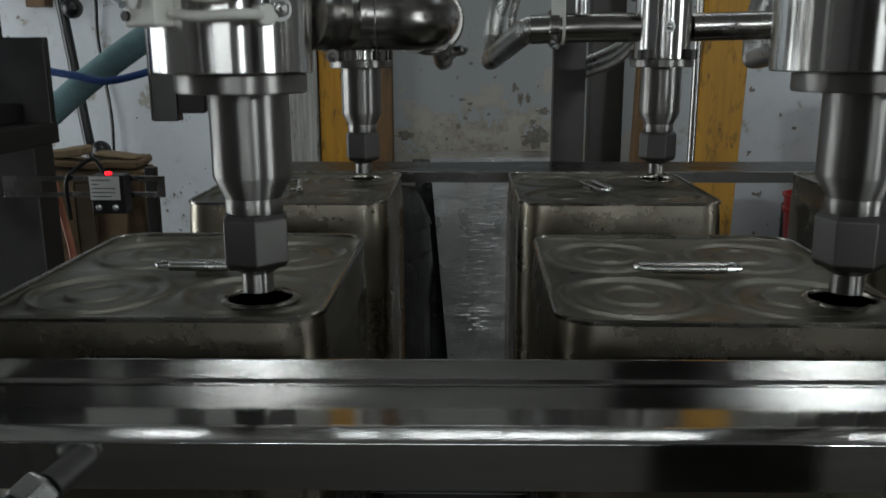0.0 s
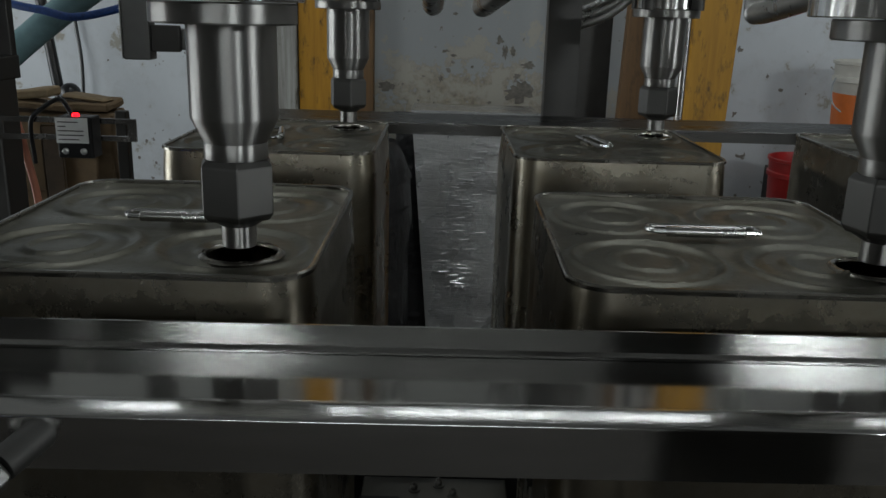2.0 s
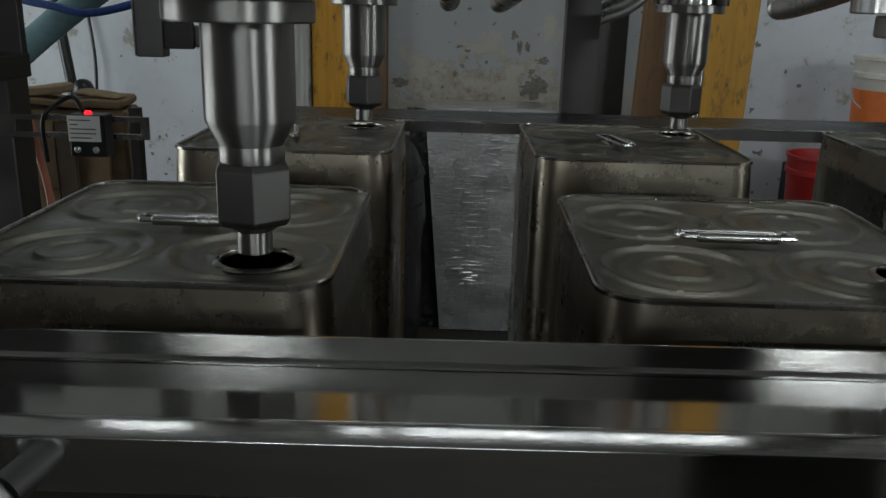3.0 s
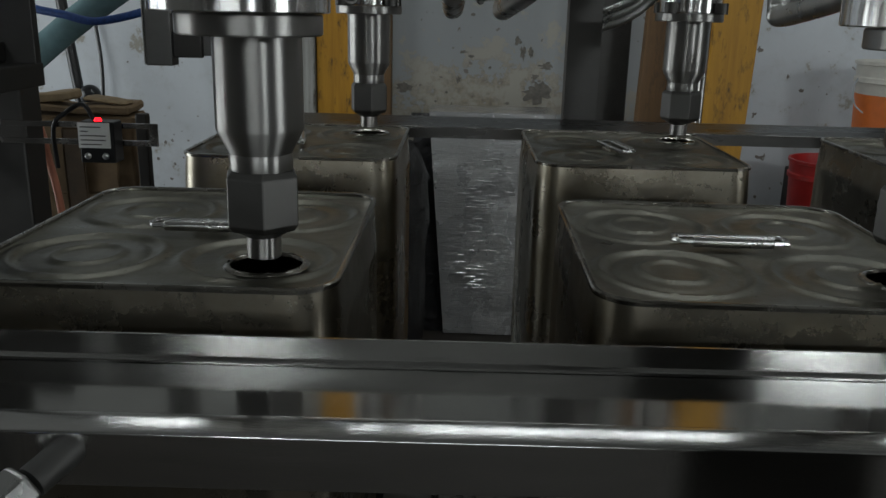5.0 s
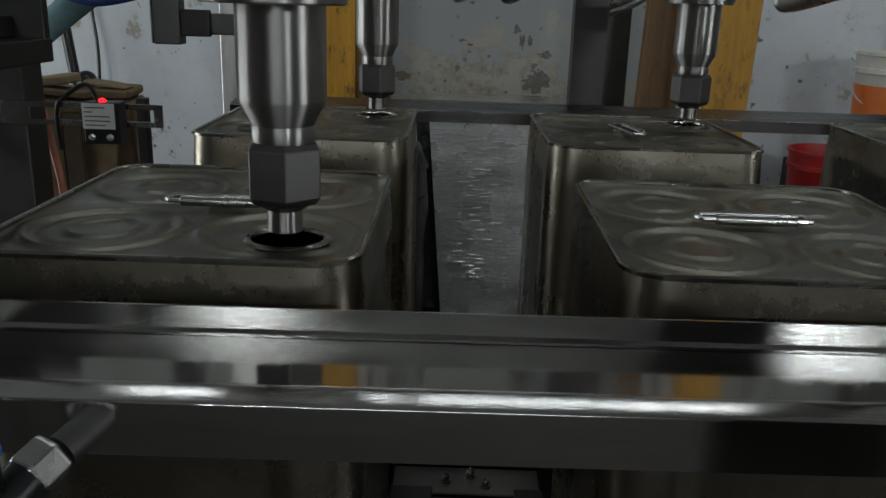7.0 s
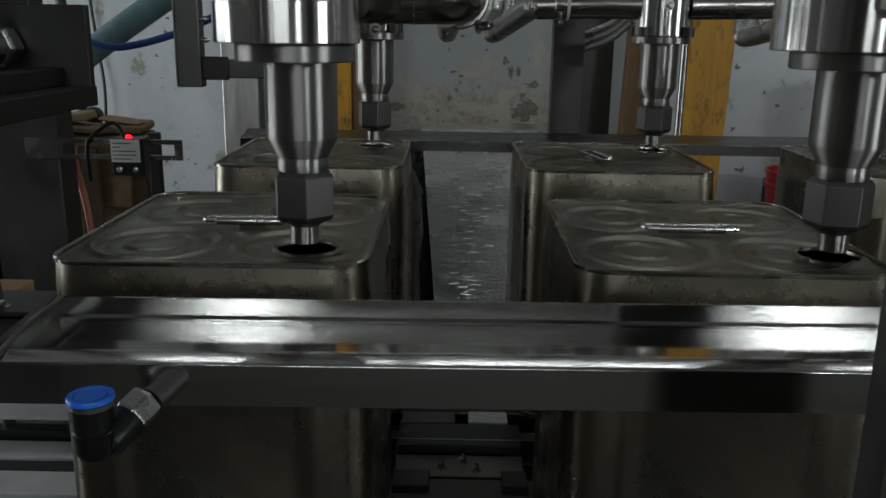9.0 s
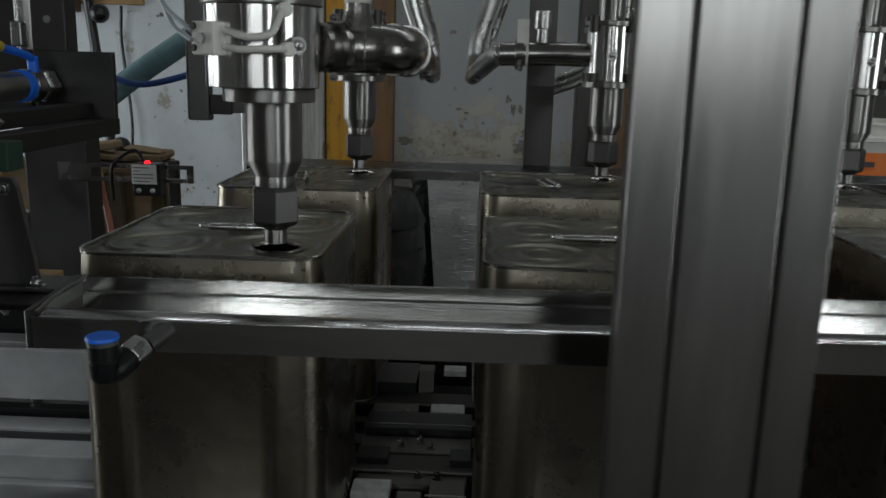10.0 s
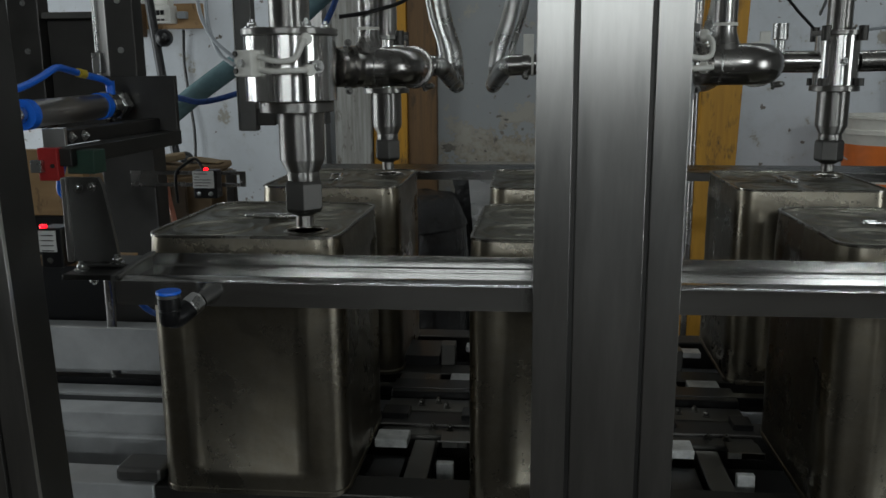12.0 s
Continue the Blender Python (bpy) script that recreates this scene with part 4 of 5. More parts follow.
# ---- left actuator unit, running towards the front ----
t = thing("actuator_unit", "dark steel actuator unit with a blue-ended air cylinder", "machine part", at=(-0.003, 0, -0.007))
part("front_plate", box(-0.165, -0.068, 0.958, 0.968, 1.082, 1.178, 0.001), DARK, t)
part("upright", box(-0.171, -0.128, 0.969, 1.00, 1.090, 1.62, 0.002), DARK, t)
part("upright_edge", box(-0.193, -0.1715, 0.972, 1.00, 1.178, 1.62, 0.002), STEEL_V, t, "bright machined edge")
part("upright", box(-0.335, -0.285, 0.99, 1.02, 1.10, 1.62, 0.002), DARK, t)
part("back_plate", box(-0.2845, -0.194, 1.01, 1.02, 1.10, 1.262, 0.001), DARK, t)
part("ledge", box(-0.2845, -0.194, 0.995, 1.02, 1.262, 1.272, 0.001), STEEL_X, t, "bright machined ledge")
part("lower_bar", box(-0.118, -0.094, 0.70, 0.957, 1.0995, 1.117, 0.0012), DARK, t)
part("lower_rail", box(-0.094, -0.067, 0.66, 0.969, 1.079, 1.099, 0.0012), DARK, t)
for y in (0.712, 0.742):
    bolt(t, (-0.094, y, 1.108), 0.0045, 0.004, (1, 0, 0))
part("end_lug", box(-0.120, -0.092, 0.694, 0.6995, 1.097, 1.119, 0.0008), ZINC, t)
cyl = part("air_cylinder", rod((-0.155, 0.728, 1.134), (-0.153, 0.893, 1.137), 0.0168, 32), TURNED, t, "bright steel air cylinder barrel", True)
part("end_cap", rod((-0.155, 0.714, 1.134), (-0.155, 0.7275, 1.134), 0.0185, 32), BLUE_PL, cyl, "blue cylinder end cap", True)
part("end_cap", rod((-0.153, 0.8935, 1.137), (-0.153, 0.907, 1.137), 0.0185, 32), BLUE_PL, cyl, "blue cylinder end cap", True)
part("gland", rod((-0.153, 0.9075, 1.137), (-0.152, 0.930, 1.137), 0.0195, 32, bevel=0.003), POLISHED, cyl, "threaded steel gland", True)
bm = hexagon(0.0215, 0, 0.026, 0.004, 5)
bm.transform(Matrix.Translation((-0.150, 0.9305, 1.137)) @ Vector((0, 1, 0)).to_track_quat("Z", "Y").to_matrix().to_4x4())
part("gland_nut", bm, ZINC, cyl, "shiny hexagon gland nut")
part("rear_stub", rod((-0.155, 0.700, 1.134), (-0.155, 0.7135, 1.134), 0.010, 20, bevel=0.002), ZINC, cyl, smooth=True)
hose = part("air_hose", tube([(-0.146, 0.919, 1.168), (-0.148, 0.901, 1.174), (-0.155, 0.870, 1.180), (-0.157, 0.84, 1.185), (-0.155, 0.80, 1.189), (-0.158, 0.766, 1.177), (-0.161, 0.733, 1.167), (-0.17, 0.68, 1.155)], 0.0046, 12), BLUE_PL, t, "bright blue air hose", True)
part("hose_elbow", rod((-0.147, 0.921, 1.150), (-0.147, 0.921, 1.1715), 0.0062, 18), BLUE_PL, t, smooth=True)
part("hose_tag", rod((-0.1562, 0.853, 1.1832), (-0.155, 0.868, 1.1808), 0.0060, 16), YELLOW_TAG, hose, "yellow tag on the hose", True)
part("guide_rod", rod((-0.183, 0.962, 1.178), (-0.183, 0.962, 1.45), 0.0028, 14), ZINC, t, smooth=True)
part("rod_clevis", box(-0.190, -0.176, 0.955, 0.9705, 1.182, 1.212, 0.002), ZINC, t)
part("cylinder_strut", box(-0.240, -0.190, 0.985, 0.995, 1.09, 1.135, 0.001), DARK, t)
for z in (1.215, 1.285):
    part("hole_plug", lathe([(0.0045, 0), (0.0045, 0.002)], Matrix.Translation((-0.150, 0.969, z)) @ pose(0, 0, 0, 90), 16), ZINC, t)
    part("hole_plug", lathe([(0.0045, 0), (0.0045, 0.002)], Matrix.Translation((-0.307, 0.99, z)) @ pose(0, 0, 0, 90), 16), ZINC, t)
t = thing("valve_block", "small red air valve block with a green body", "valve", at=(-0.009, 0, -0.010))
part("body", box(-0.099, -0.075, 0.655, 0.668, 1.066, 1.103, 0.0015), RED_PL, t, "red plastic front")
part("rear_body", box(-0.075 + 0.0005, -0.075 + 0.034, 0.672, 0.70, 1.066 + 0.006, 1.103 - 0.004, 0.0015), GREEN_PAINT, t, "dark green side")
part("plug", box(-0.099 - 0.004, -0.099 + 0.009, 0.646, 0.6545, 1.066 + 0.010, 1.066 + 0.024, 0.001), ZINC, t)
part("screw", lathe([(0.0025, 0), (0.0025, 0.0015)], Matrix.Translation((-0.075 - 0.006, 0.6548, 1.066 + 0.017)) @ pose(0, 0, 0, 90), 12), DARK, t)
solid("air_hose", tube([(-0.095, 0.69, 1.075), (-0.112, 0.71, 1.062), (-0.128, 0.73, 1.035), (-0.123, 0.74, 1.019), (-0.105, 0.74, 0.994), (-0.086, 0.745, 0.966), (-0.078, 0.76, 0.923), (-0.095, 0.86, 0.85), (-0.13, 1.01, 0.78), (-0.14, 1.02, 0.70)], 0.0042, 12), BLUE_PL, "thin blue air hose hanging below the valve", "hose", smooth=True)

t = thing("optical_sensor", "black optical sensor with a white label beside the valve", "sensor", at=(-0.009, 0, -0.008))
part("housing", box(-0.112, -0.085, 0.664, 0.694, 0.961, 1.008, 0.002), BLACK_PL, t)
plate = part("label_plate", box(-0.112, -0.112 + 0.021, 0.6625, 0.6635, 0.961 + 0.019, 1.008 - 0.003), LABEL, t, "white printed label")
for i in range(4):
    part("print_bar", box(-0.112 + 0.003, -0.112 + 0.018, 0.6616, 0.6623, 1.008 - 0.009 - 0.006 * i, 1.008 - 0.0078 - 0.006 * i), PRINT, plate)
part("screw", lathe([(0.0036, 0), (0.0036, 0.002)], Matrix.Translation((-0.112 + 0.012, 0.664, 0.961 + 0.009)) @ pose(0, 0, 0, 90), 16), ZINC, t)
part("lamp", lathe([(0.004, 0), (0.004, 0.004)], pose(-0.112 + 0.004, 0.668, 1.008 - 0.001), 14), LED, t, "glowing red indicator lamp", True)
solid("timber_strip", box(-0.112 - 0.03, -0.085 + 0.055, 0.69, 0.72, 0.961 - 0.012, 0.961 - 0.0005, 0.001), BOARD_WOOD, "pale timber strip under the optical sensor", "timber")
solid("plywood_board", box(-0.62, -0.425, 1.32, 1.345, 0.9005, 1.03, 0.002), BOARD_WOOD, "pale plywood board on a black panel", "board")
# added panel; its black colour stands for the dark void there
solid("black_board", box(-0.68, -0.388, 1.318, 1.36, 0.0, 0.90, 0.003), BLACK_PL, "black panel added for the dark void behind the conveyor bed", "board")
solid("steel_foot", box(-0.386, -0.362, 1.985, 2.01, 0.0, 0.915, 0.003), DARK, "dark steel stand behind the cartons", "stand")
solid("support_rod", rod((-0.232, 1.02, 0.60), (-0.232, 1.02, 0.96), 0.0075, 16), PIPE, "thin steel rod behind the side guide", "rod", smooth=True)

# ---- hoses behind ----
solid("hose", tube([(-0.70, 2.05, 0.965), (-0.64, 1.85, 0.93), (-0.51, 1.71, 0.995), (-0.403, 1.70, 1.079), (-0.327, 1.70, 1.135), (-0.240, 1.70, 1.193), (-0.12, 1.69, 1.27), (0.02, 1.68, 1.38)], 0.0235, 24, 24, rib=0.012, ribs=2), TEAL, "translucent teal ribbed suction hose", "hose", smooth=True)
solid("blue_cable", tube([(-0.47, 1.62, 1.16), (-0.40, 1.61, 1.132), (-0.339, 1.60, 1.121), (-0.284, 1.60, 1.112), (-0.198, 1.60, 1.132), (-0.12, 1.60, 1.165), (-0.05, 1.61, 1.21), (0.0, 1.645, 1.30), (0.022, 1.675, 1.375)], 0.0065, 12), BLUE_ROPE, "dark blue twisted cable", "cable", smooth=True)
solid("salmon_tube", tube([(-0.350, 1.42, 1.10), (-0.330, 1.42, 1.03), (-0.306, 1.42, 0.965), (-0.298, 1.42, 0.92), (-0.288, 1.42, 0.856), (-0.284, 1.42, 0.75), (-0.288, 1.42, 0.4), (-0.29, 1.42, 0.006)], 0.0055, 12), PINK, "salmon-pink rubber tube hanging down", "hose", smooth=True)

# ---- wall board, lever ----
t = thing("switch_board", "small wooden board with a circuit breaker on the wall", "switch board")
part("board", box(-1.42, -0.985, 3.425, 3.453, 1.365, 1.47, 0.003), BOARD_WOOD, t)
brk = part("breaker", box(-1.185, -1.095, 3.35, 3.424, 1.385, 1.46, 0.004), WHITE_PL, t, "grey-white circuit breaker")
part("breaker_top", box(-1.175, -1.105, 3.355, 3.42, 1.4602, 1.49, 0.004), WHITE_PL, t)
for x in (-1.17, -1.15, -1.13):
    part("switch_slot", box(x - 0.006, x + 0.008, 3.345, 3.3495, 1.418, 1.438), BLACK_PL, brk)
    part("switch_slot", box(x - 0.006, x + 0.008, 3.345, 3.3495, 1.395, 1.403), PRINT, brk)
part("terminal", box(-1.085, -1.045, 3.39, 3.424, 1.405, 1.435, 0.003), GREY_PL, t)
part("junction_box", box(-1.31, -1.235, 3.36, 3.424, 1.33, 1.47, 0.004), BROWN_WOOD, t)
solid("cable", tube([(-1.075, 3.43, 1.36), (-1.085, 3.44, 1.22), (-1.07, 3.44, 1.05), (-1.055, 3.43, 0.90), (-1.06, 3.42, 0.70)], 0.007, 8), BLACK_PL, "black cable running down the wall", "cable", smooth=True)
t = thing("control_lever", "black steel lever with two round knobs", "lever")
part("arm", tube([(-1.165, 3.30, 1.50), (-1.146, 3.30, 1.32), (-1.105, 3.30, 0.94), (-1.085, 3.30, 0.75), (-1.06, 3.30, 0.40), (-1.04, 3.30, 0.003)], 0.019, 14), BLACK_PL, t, smooth=True)
for x, y, z in ((-1.095, 3.27, 1.32), (-1.038, 3.27, 0.81)):
    bm = bmesh.new()
    bmesh.ops.create_uvsphere(bm, u_segments=24, v_segments=16, radius=0.037)
    bm.transform(pose(x, y, z))
    part("knob", bm, BLACK_PL, t, smooth=True)

# ---- boxes, sacks, buckets, wrapped goods ----


def rough_box(x0, x1, y0, y1, z0, z1, seed, amount=0.014, cuts=3):
    bm = box(x0, x1, y0, y1, z0, z1, 0.004, None, 1)
    bmesh.ops.subdivide_edges(bm, edges=bm.edges[:], cuts=cuts, use_grid_fill=True)
    for v in bm.verts:
        p = noise.noise_vector(v.co * 7 + Vector((seed, 0, 0))) + 0.5 * noise.noise_vector(v.co * 19 + Vector((0, seed, 0)))
        v.co += amount * p
    return bm


def carton(x0, x1, y0, y1, z0, z1, seed, label):
    """A worn carton: crumpled body, a torn flap hanging on its front and a strip of tape."""
    t = thing("cardboard_carton", label, "carton", "stacked cartons")
    part("body", rough_box(x0, x1, y0, y1, z0, z1, seed, 0.009, 6), CARD, t)
    w = x1 - x0
    part("flap", rough_box(x0 + w * 0.35, x1 - w * 0.04, y0 - 0.028, y0 - 0.022, z1 - 0.16, z1 - 0.01, seed + 3, 0.007, 4), CARD, t, "torn brown flap")
    part("tape", rough_box(x0 + w * 0.70, x0 + w * 0.80, y0 - 0.034, y0 - 0.031, z0 + 0.02, z1 - 0.02, seed + 5, 0.002, 2), TAPE, t, "dark parcel tape")


SCRAP = plain_mat("pale_card", (0.30, 0.22, 0.13), 0.85, 0.35, 22)
TAPE = plain_mat("parcel_tape", (0.09, 0.06, 0.035), 0.3, 0.4, 20)
carton(-0.86, -0.405, 2.0, 2.10, 0.006, 0.60, 2, "crumpled brown cardboard carton on the floor")
carton(-0.85, -0.400, 2.0, 2.10, 0.61, 0.905, 5, "torn brown cardboard carton on another carton")
solid("paper_sack", rough_box(-0.70, -0.402, 1.99, 2.09, 0.912, 0.928, 9, 0.014, 9), CARD, "flattened brown paper sack on the cartons", "sack", smooth=True)
for x0, x1, z0, z1, rz in ((-0.66, -0.525, 0.932, 0.952, -4), (-0.50, -0.415, 0.932, 0.940, 5)):
    bm = rough_box(x0, x1, 2.0, 2.06, z0, z1, 11, 0.006, 5)
    bm.transform(pose((x0 + x1) / 2, 0, z0) @ pose(0, 0, 0, 0, rz, 0) @ pose(-(x0 + x1) / 2, 0, -z0))
    solid("cardboard_scrap", bm, SCRAP, "torn pale cardboard scrap lying on the carton", "cardboard", "cardboard scraps", smooth=True)


def bucket(name, x, y, z, r, h, body, label, band):
    t = thing(name, label, "bucket", at=(x, y, z))
    part("pail", lathe([(r * 0.86, 0), (r * 0.97, h * 0.82), (r * 0.98, h * 0.83), (r * 1.02, h * 0.835), (r * 1.02, h * 0.87), (r * 0.985, h * 0.88), (r, h * 0.97), (r * 1.035, h * 0.975), (r * 1.035, h), (r * 0.98, h), (r * 0.95, h * 0.9), (r * 0.84, 0.01)], None, 56), body, t, smooth=True)
    if band:
        for z0, z1 in ((0.06, 0.40), (0.44, 0.74)):
            f = lambda q: r * (0.86 + 0.11 * q / 0.82) + 0.0012
            part("printed_band", lathe([(f(z0), h * z0), (f(z1), h * z1)], None, 56, caps=False), ORANGE, t, "orange printed band", True)
        for i in range(3):
            a = radians(250 + 6 * i)
            rr = r * 0.955 + 0.003
            bm = box(-0.008, 0.008, -0.001, 0.001, -0.009, 0.009)
            bm.transform(Matrix.Translation((rr * math.cos(a), rr * math.sin(a), h * 0.64)) @ pose(0, 0, 0, 0, 0, 250 + 6 * i + 90))
            part("print_mark", bm, PRINT, t)
    if band:
        part("wire_handle", tube([(-r * 1.03, 0, h * 0.86), (-r * 1.14, -0.02, h * 0.78), (-r * 1.12, -0.04, h * 0.66), (-r * 1.0, -0.06, h * 0.60)], 0.0022, 8), GREY_PL, t, "thin wire handle", True)
    return t


bucket("paint_bucket", 1.74, 3.02, 0.615, 0.165, 0.395, BUCKET_WHITE, "white plastic bucket with an orange printed band", True)
solid("work_bench", box(1.50, 2.3, 2.75, 3.35, 0.0, 0.61, 0.006), DARK, "dark steel bench under the paint bucket", "bench")
bucket("red_bucket", 1.475, 2.90, 0.36, 0.125, 0.35, RED_PL, "red plastic bucket behind the tins", False)
solid("timber_crate", box(1.33, 1.49, 2.76, 3.04, 0.0, 0.355, 0.006), BROWN_WOOD, "dark timber crate under the red bucket", "crate")

# film-wrapped sheet standing between the rows, with black film beside it
bm = bmesh.new()
cols, rows_ = 14, 40
gr = []
for j in range(rows_ + 1):
    s = j / rows_
    row = []
    for i in range(cols + 1):
        q = i / cols
        x0 = 0.256 - 0.066 * s
        row.append(bm.verts.new((x0 + (0.62 - x0) * q, 3.10 + 0.004 * noise.noise(Vector((q * 3, s * 22, 0))), 0.004 + 0.80 * s)))
    gr.append(row)
for j in range(rows_):
    for i in range(cols):
        bm.faces.new((gr[j][i], gr[j][i + 1], gr[j + 1][i + 1], gr[j + 1][i]))
r_ = bmesh.ops.extrude_face_region(bm, geom=bm.faces[:])
bmesh.ops.translate(bm, verts=[v for v in r_["geom"] if isinstance(v, bmesh.types.BMVert)], vec=(0, 0.22, 0))
t = thing("wrapped_crate", "grey metal crate wrapped in clear stretch film", "wrapped goods")
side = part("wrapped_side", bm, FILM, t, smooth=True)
# short level wrinkles drawn tight in the film, thickest along a slanting band
rng = random.Random(41)
bm = bmesh.new()
for k in range(64):
    s = rng.random()
    z = 0.16 + 0.60 * s
    x = 0.355 + 0.16 * max(0.0, s - 0.35) + rng.gauss(0, 0.022 + 0.04 * s)
    half = rng.uniform(0.006, 0.024)
    x = min(max(x, 0.29 + half), 0.59 - half)
    deep, tip = rng.uniform(0.0012, 0.0034), rng.uniform(-0.002, 0.002)
    rings = []
    for i in range(7):
        q = i / 3 - 1
        f = deep * math.sqrt(max(0.01, 1 - q * q))
        # pale metal facets, shaped to tilt up and glint under the tube light
        rings.append([bm.verts.new((x + half * q, 3.0945 - f * dy + (0.0045 if dy == 0 else 0), z + tip * q + f * dz)) for dy, dz in ((0, 1.0), (0.12, 0.98), (0.62, 0.56), (1.0, 0.12), (1.0, -0.05), (0, -0.3))])
    for a, b in zip(rings, rings[1:]):
        for i in range(5):
            bm.faces.new((a[i], a[i + 1], b[i + 1], b[i]))
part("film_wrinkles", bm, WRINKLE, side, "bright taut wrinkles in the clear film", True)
bm = bmesh.new()
gr = []
for j in range(49):
    z = 0.004 + 0.79 * j / 48
    gr.append([bm.verts.new((0.128 + 0.018 * i + 0.058 * (1 - j / 48) + 0.010 * noise.noise(Vector((i * 0.9, j * 0.5, 1))), 3.122 - 0.012 * noise.noise(Vector((i * 1.3, j * 0.8, 7))), z)) for i in range(5)])
for a, b in zip(gr, gr[1:]):
    for i in range(4):
        bm.faces.new((a[i], a[i + 1], b[i + 1], b[i]))
r_ = bmesh.ops.extrude_face_region(bm, geom=bm.faces[:])
bmesh.ops.translate(bm, verts=[v for v in r_["geom"] if isinstance(v, bmesh.types.BMVert)], vec=(0, 0.012, 0))
part("film_fold", bm, BLACK_FILM, t, "crumpled dark film fold")
t = thing("wrapped_drum", "dark drum wrapped in crumpled black plastic film", "drum")
for name, profile, k, amount, lab in (("body", [(0.20, 0.003), (0.215, 0.10), (0.21, 0.22), (0.205, 0.35), (0.215, 0.48), (0.212, 0.60)], 14, 0.012, ""),
                                      ("film_collar", [(0.216, 0.602), (0.208, 0.64), (0.192, 0.685), (0.17, 0.71), (0.12, 0.72)], 22, 0.014, "gathered film at the drum's top"),
                                      ("film_band", [(0.2215, 0.44), (0.2235, 0.45), (0.2235, 0.50), (0.2215, 0.51)], 9, 0.006, "loose band of black film")):
    bm = lathe(profile, pose(-0.02, 2.95, 0), 56)
    for v in bm.verts:
        v.co += amount * noise.noise_vector(v.co * k)
    part(name, bm, BLACK_FILM, t, lab, True)

# ---- conveyor bed ----
t = thing("conveyor_bed", "steel conveyor bed that carries the two rows of tins", "conveyor")
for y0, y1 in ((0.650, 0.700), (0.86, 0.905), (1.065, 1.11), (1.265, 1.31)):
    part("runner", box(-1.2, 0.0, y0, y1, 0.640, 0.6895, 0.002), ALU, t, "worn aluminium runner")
    # same runner past x = 0, its shade painted as dark steel
    part("runner", box(0.0005, 1.8, y0, y1, 0.640, 0.6895, 0.002), DARK, t, "runner in dark steel for the shade between the tins")
for y0, y1, z0, z1 in ((0.985, 0.995, 0.708, 0.778), (1.335, 1.345, 0.70, 0.76)):
    part("guide_plate", box(-1.2, 0.005, y0, y1, z0, z1, 0.001), ALU, t, "aluminium side guide")
# black strip laid in the groove to stand for its shade
part("groove_strip", box(-1.2, 0.0, 0.9055, 0.9355, 0.655, 0.684), BLACK_PL, t, "black strip for the groove's shade between the runners")
part("strip_clip", box(-0.398, -0.352, 0.966, 1.0, 0.6985, 0.734, 0.003), BLACK_PL, t, "black plastic clip")
part("guide_strip", box(-1.2, 1.8, 0.978, 0.998, 0.684, 0.698, 0.001), BLACK_PL, t, "black plastic strip")
part("runner", box(-1.2, 0.0, 0.936, 0.974, 0.650, 0.6885, 0.002), ALU, t, "worn aluminium runner")
part("side_frame", box(-1.2, 1.8, 0.60, 0.645, 0.50, 0.662, 0.003), ALU, t, "aluminium side profile")
part("side_frame", box(-1.2, 0.0, 0.845, 0.858, 0.45, 0.66, 0.003), ALU, t)
part("side_frame", box(-1.2, 1.8, 1.32, 1.365, 0.50, 0.662, 0.003), ALU, t)
part("pan", box(-1.2, 1.8, 0.646, 1.319, 0.50, 0.505), DARK, t, "dark pan")
for x in (-1.1, 1.7):
    for y in (0.62, 1.34):
        part("leg", box(x - 0.03, x + 0.03, y - 0.02, y + 0.02, 0.003, 0.4995, 0.003), STEEL_V, t)

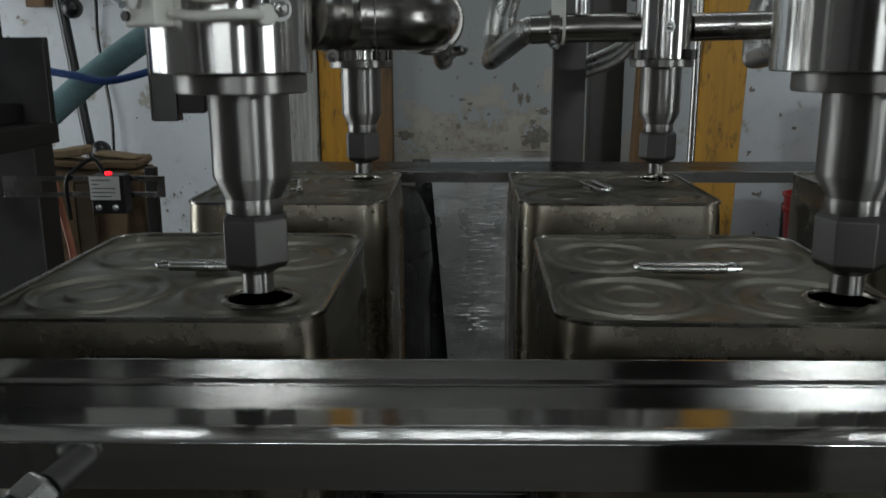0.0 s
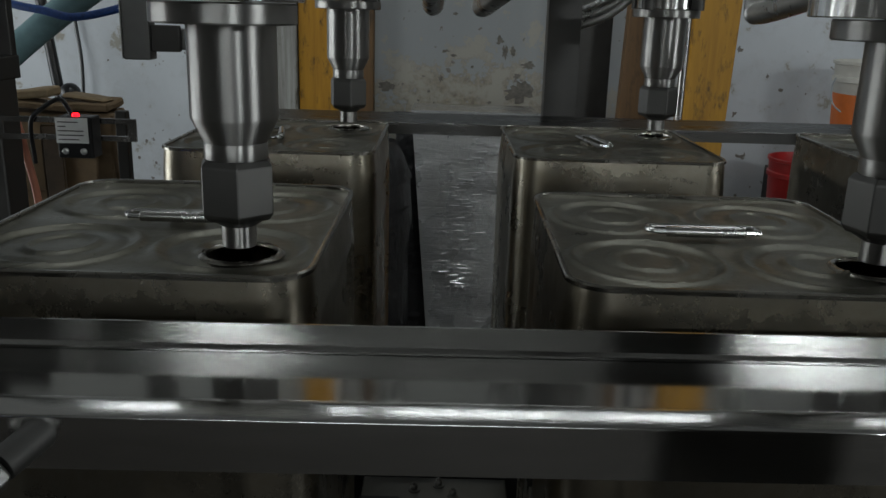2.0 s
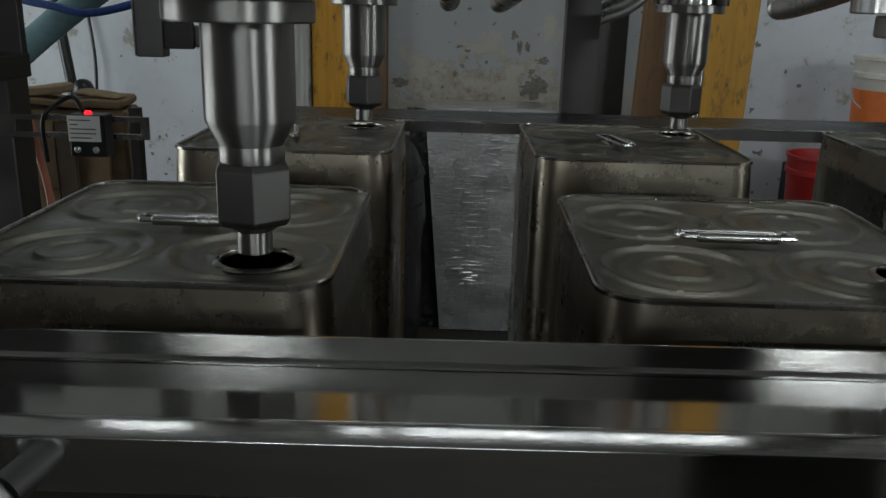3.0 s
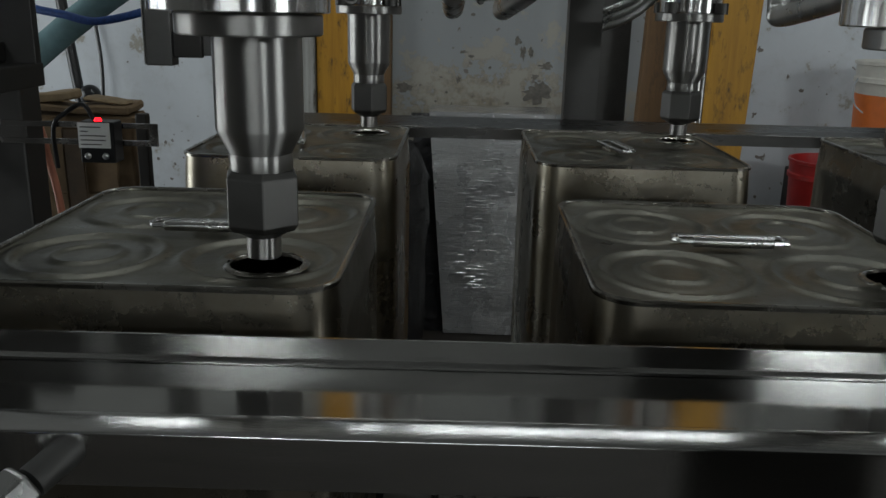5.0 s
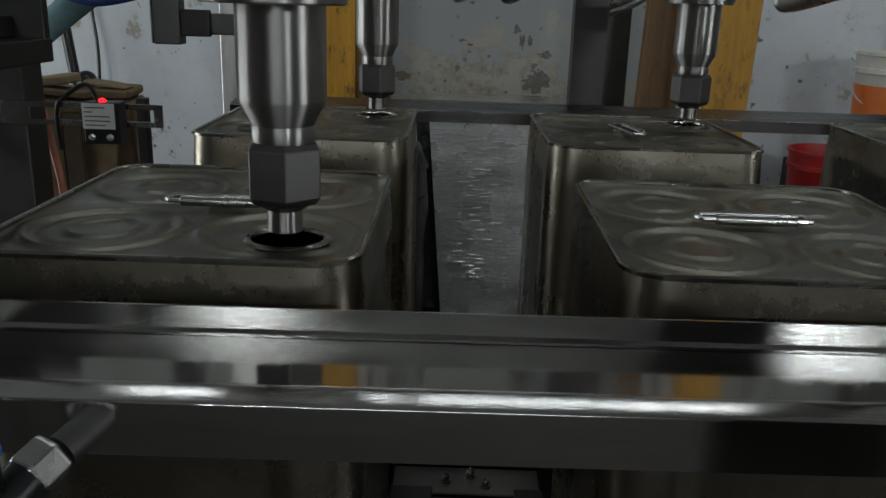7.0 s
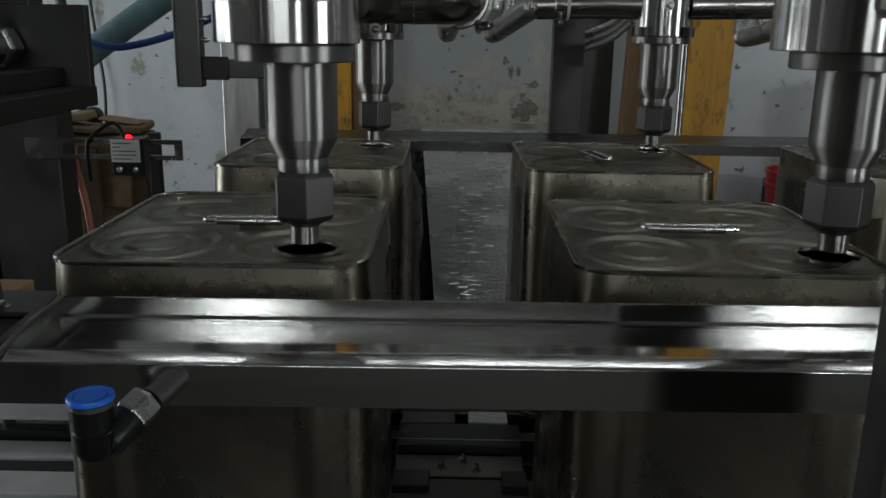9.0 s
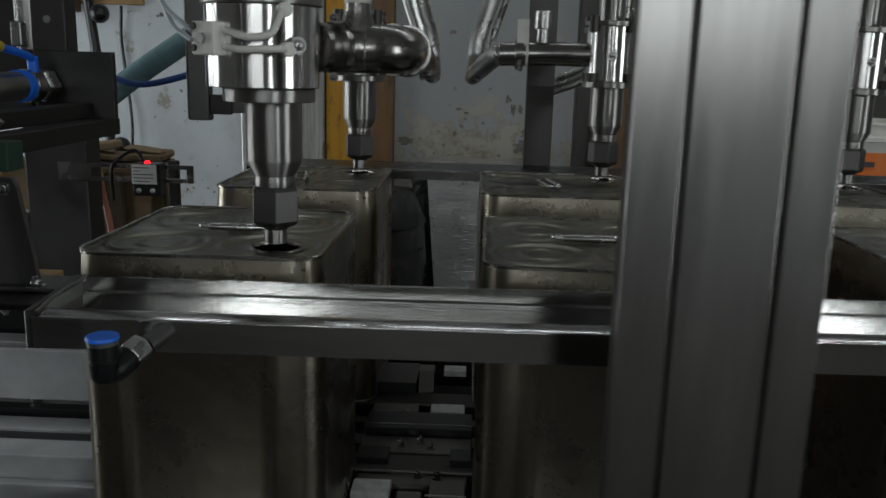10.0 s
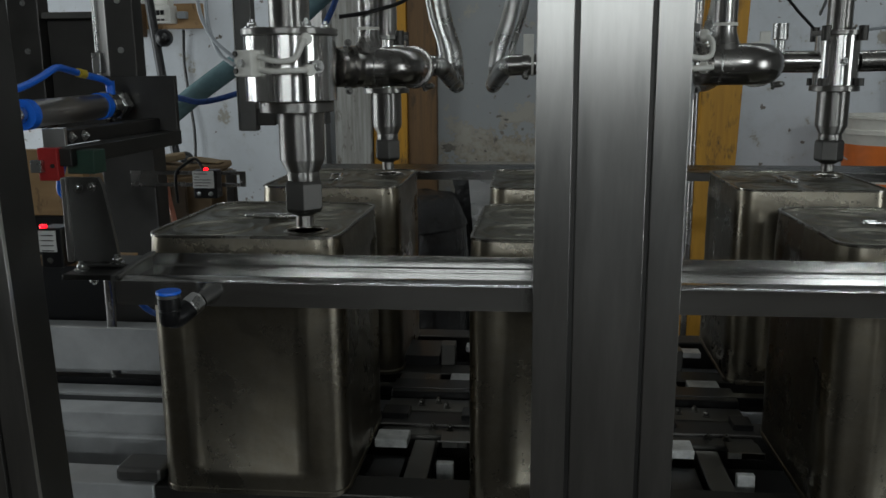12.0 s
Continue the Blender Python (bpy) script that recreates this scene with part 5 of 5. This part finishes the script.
# clamps between neighbouring tins: name, from x, to x, from y, to y, from z, to z, material
GREY_STEEL = metal_mat("grey_steel", (0.22, 0.215, 0.20), 0.36, dirt=0.6)
GALV = plain_mat("galvanised_plate", (0.74, 0.75, 0.74), 0.30, 0.30, 60, 0.1)
CLAMP = [("plate", -0.080, -0.018, 1.285, 1.312, 0.650, 0.660, GALV), ("plate", 0.025, 0.060, 1.285, 1.312, 0.650, 0.660, GALV),
         ("stop_block", -0.085, -0.012, 1.190, 1.282, 0.640, 0.672, BLACK_PL), ("post", -0.010, 0.014, 1.195, 1.225, 0.600, 0.690, GREY_STEEL),
         ("plate", -0.070, -0.004, 1.118, 1.172, 0.645, 0.656, GREY_STEEL), ("plate", 0.012, 0.060, 1.118, 1.150, 0.646, 0.657, GALV),
         ("cross_bar", -0.071, 0.071, 1.040, 1.098, 0.648, 0.664, BLACK_PL), ("bolt_plate", -0.071, 0.071, 0.986, 1.036, 0.646, 0.654, GREY_STEEL),
         ("stop_block", -0.071, -0.032, 0.946, 0.982, 0.640, 0.664, BLACK_PL), ("stop_block", 0.044, 0.071, 0.946, 0.982, 0.640, 0.664, BLACK_PL),
         ("bolt_plate", -0.066, 0.066, 0.902, 0.943, 0.644, 0.652, GREY_STEEL), ("plate", -0.066, -0.022, 0.862, 0.898, 0.648, 0.660, GALV),
         ("plate", 0.022, 0.064, 0.862, 0.898, 0.652, 0.660, GREY_STEEL), ("bright_edge", 0.018, 0.066, 0.858, 0.861, 0.652, 0.662, POLISHED),
         ("spine", -0.016, 0.014, 0.745, 0.898, 0.626, 0.646, GREY_STEEL), ("side_block", -0.066, -0.022, 0.790, 0.856, 0.620, 0.640, BLACK_PL),
         ("lug", 0.022, 0.044, 0.815, 0.826, 0.610, 0.650, GALV), ("lug", -0.046, -0.018, 0.765, 0.774, 0.596, 0.634, GALV),
         ("lug", 0.022, 0.050, 0.752, 0.761, 0.594, 0.640, GALV), ("bright_edge", 0.0195, 0.0215, 0.750, 0.770, 0.594, 0.642, POLISHED),
         ("side_block", -0.066, 0.066, 0.700, 0.742, 0.585, 0.615, BLACK_PL), ("plate", -0.066, -0.030, 0.712, 0.735, 0.636, 0.644, GALV),
         ("under_frame", -0.066, 0.066, 0.70, 1.315, 0.560, 0.584, DARK)]
for x in (0.308, 0.6825):
    c = thing("tin_clamp", "dark steel clamp with small bright plates between the tins", "clamp", "clamps of the conveyor")
    for name, x0, x1, y0, y1, z0, z1, m in CLAMP:
        part(name, box(x + x0, x + x1, y0 * 0.942 - 0.0145, y1 * 0.942 - 0.0145, z0 + 0.033, z1 + 0.033, 0.0012, None, 1), m, c)
    for bx, by, bz in ((-0.020, 1.010, 0.6545), (0.004, 1.020, 0.6545), (0.018, 1.002, 0.6545), (0.006, 0.925, 0.6525), (0.030, 0.922, 0.6525)):
        bolt(c, (x + bx, by * 0.942 - 0.0145, bz + 0.033), 0.0040, 0.006, material=GREY_STEEL)
solid("tin_guide_block", box(-0.05, 0.008, 0.655, 0.70, 0.690, 0.708, 0.005), DULL, "small worn aluminium guide block beside the tin", "guide block")
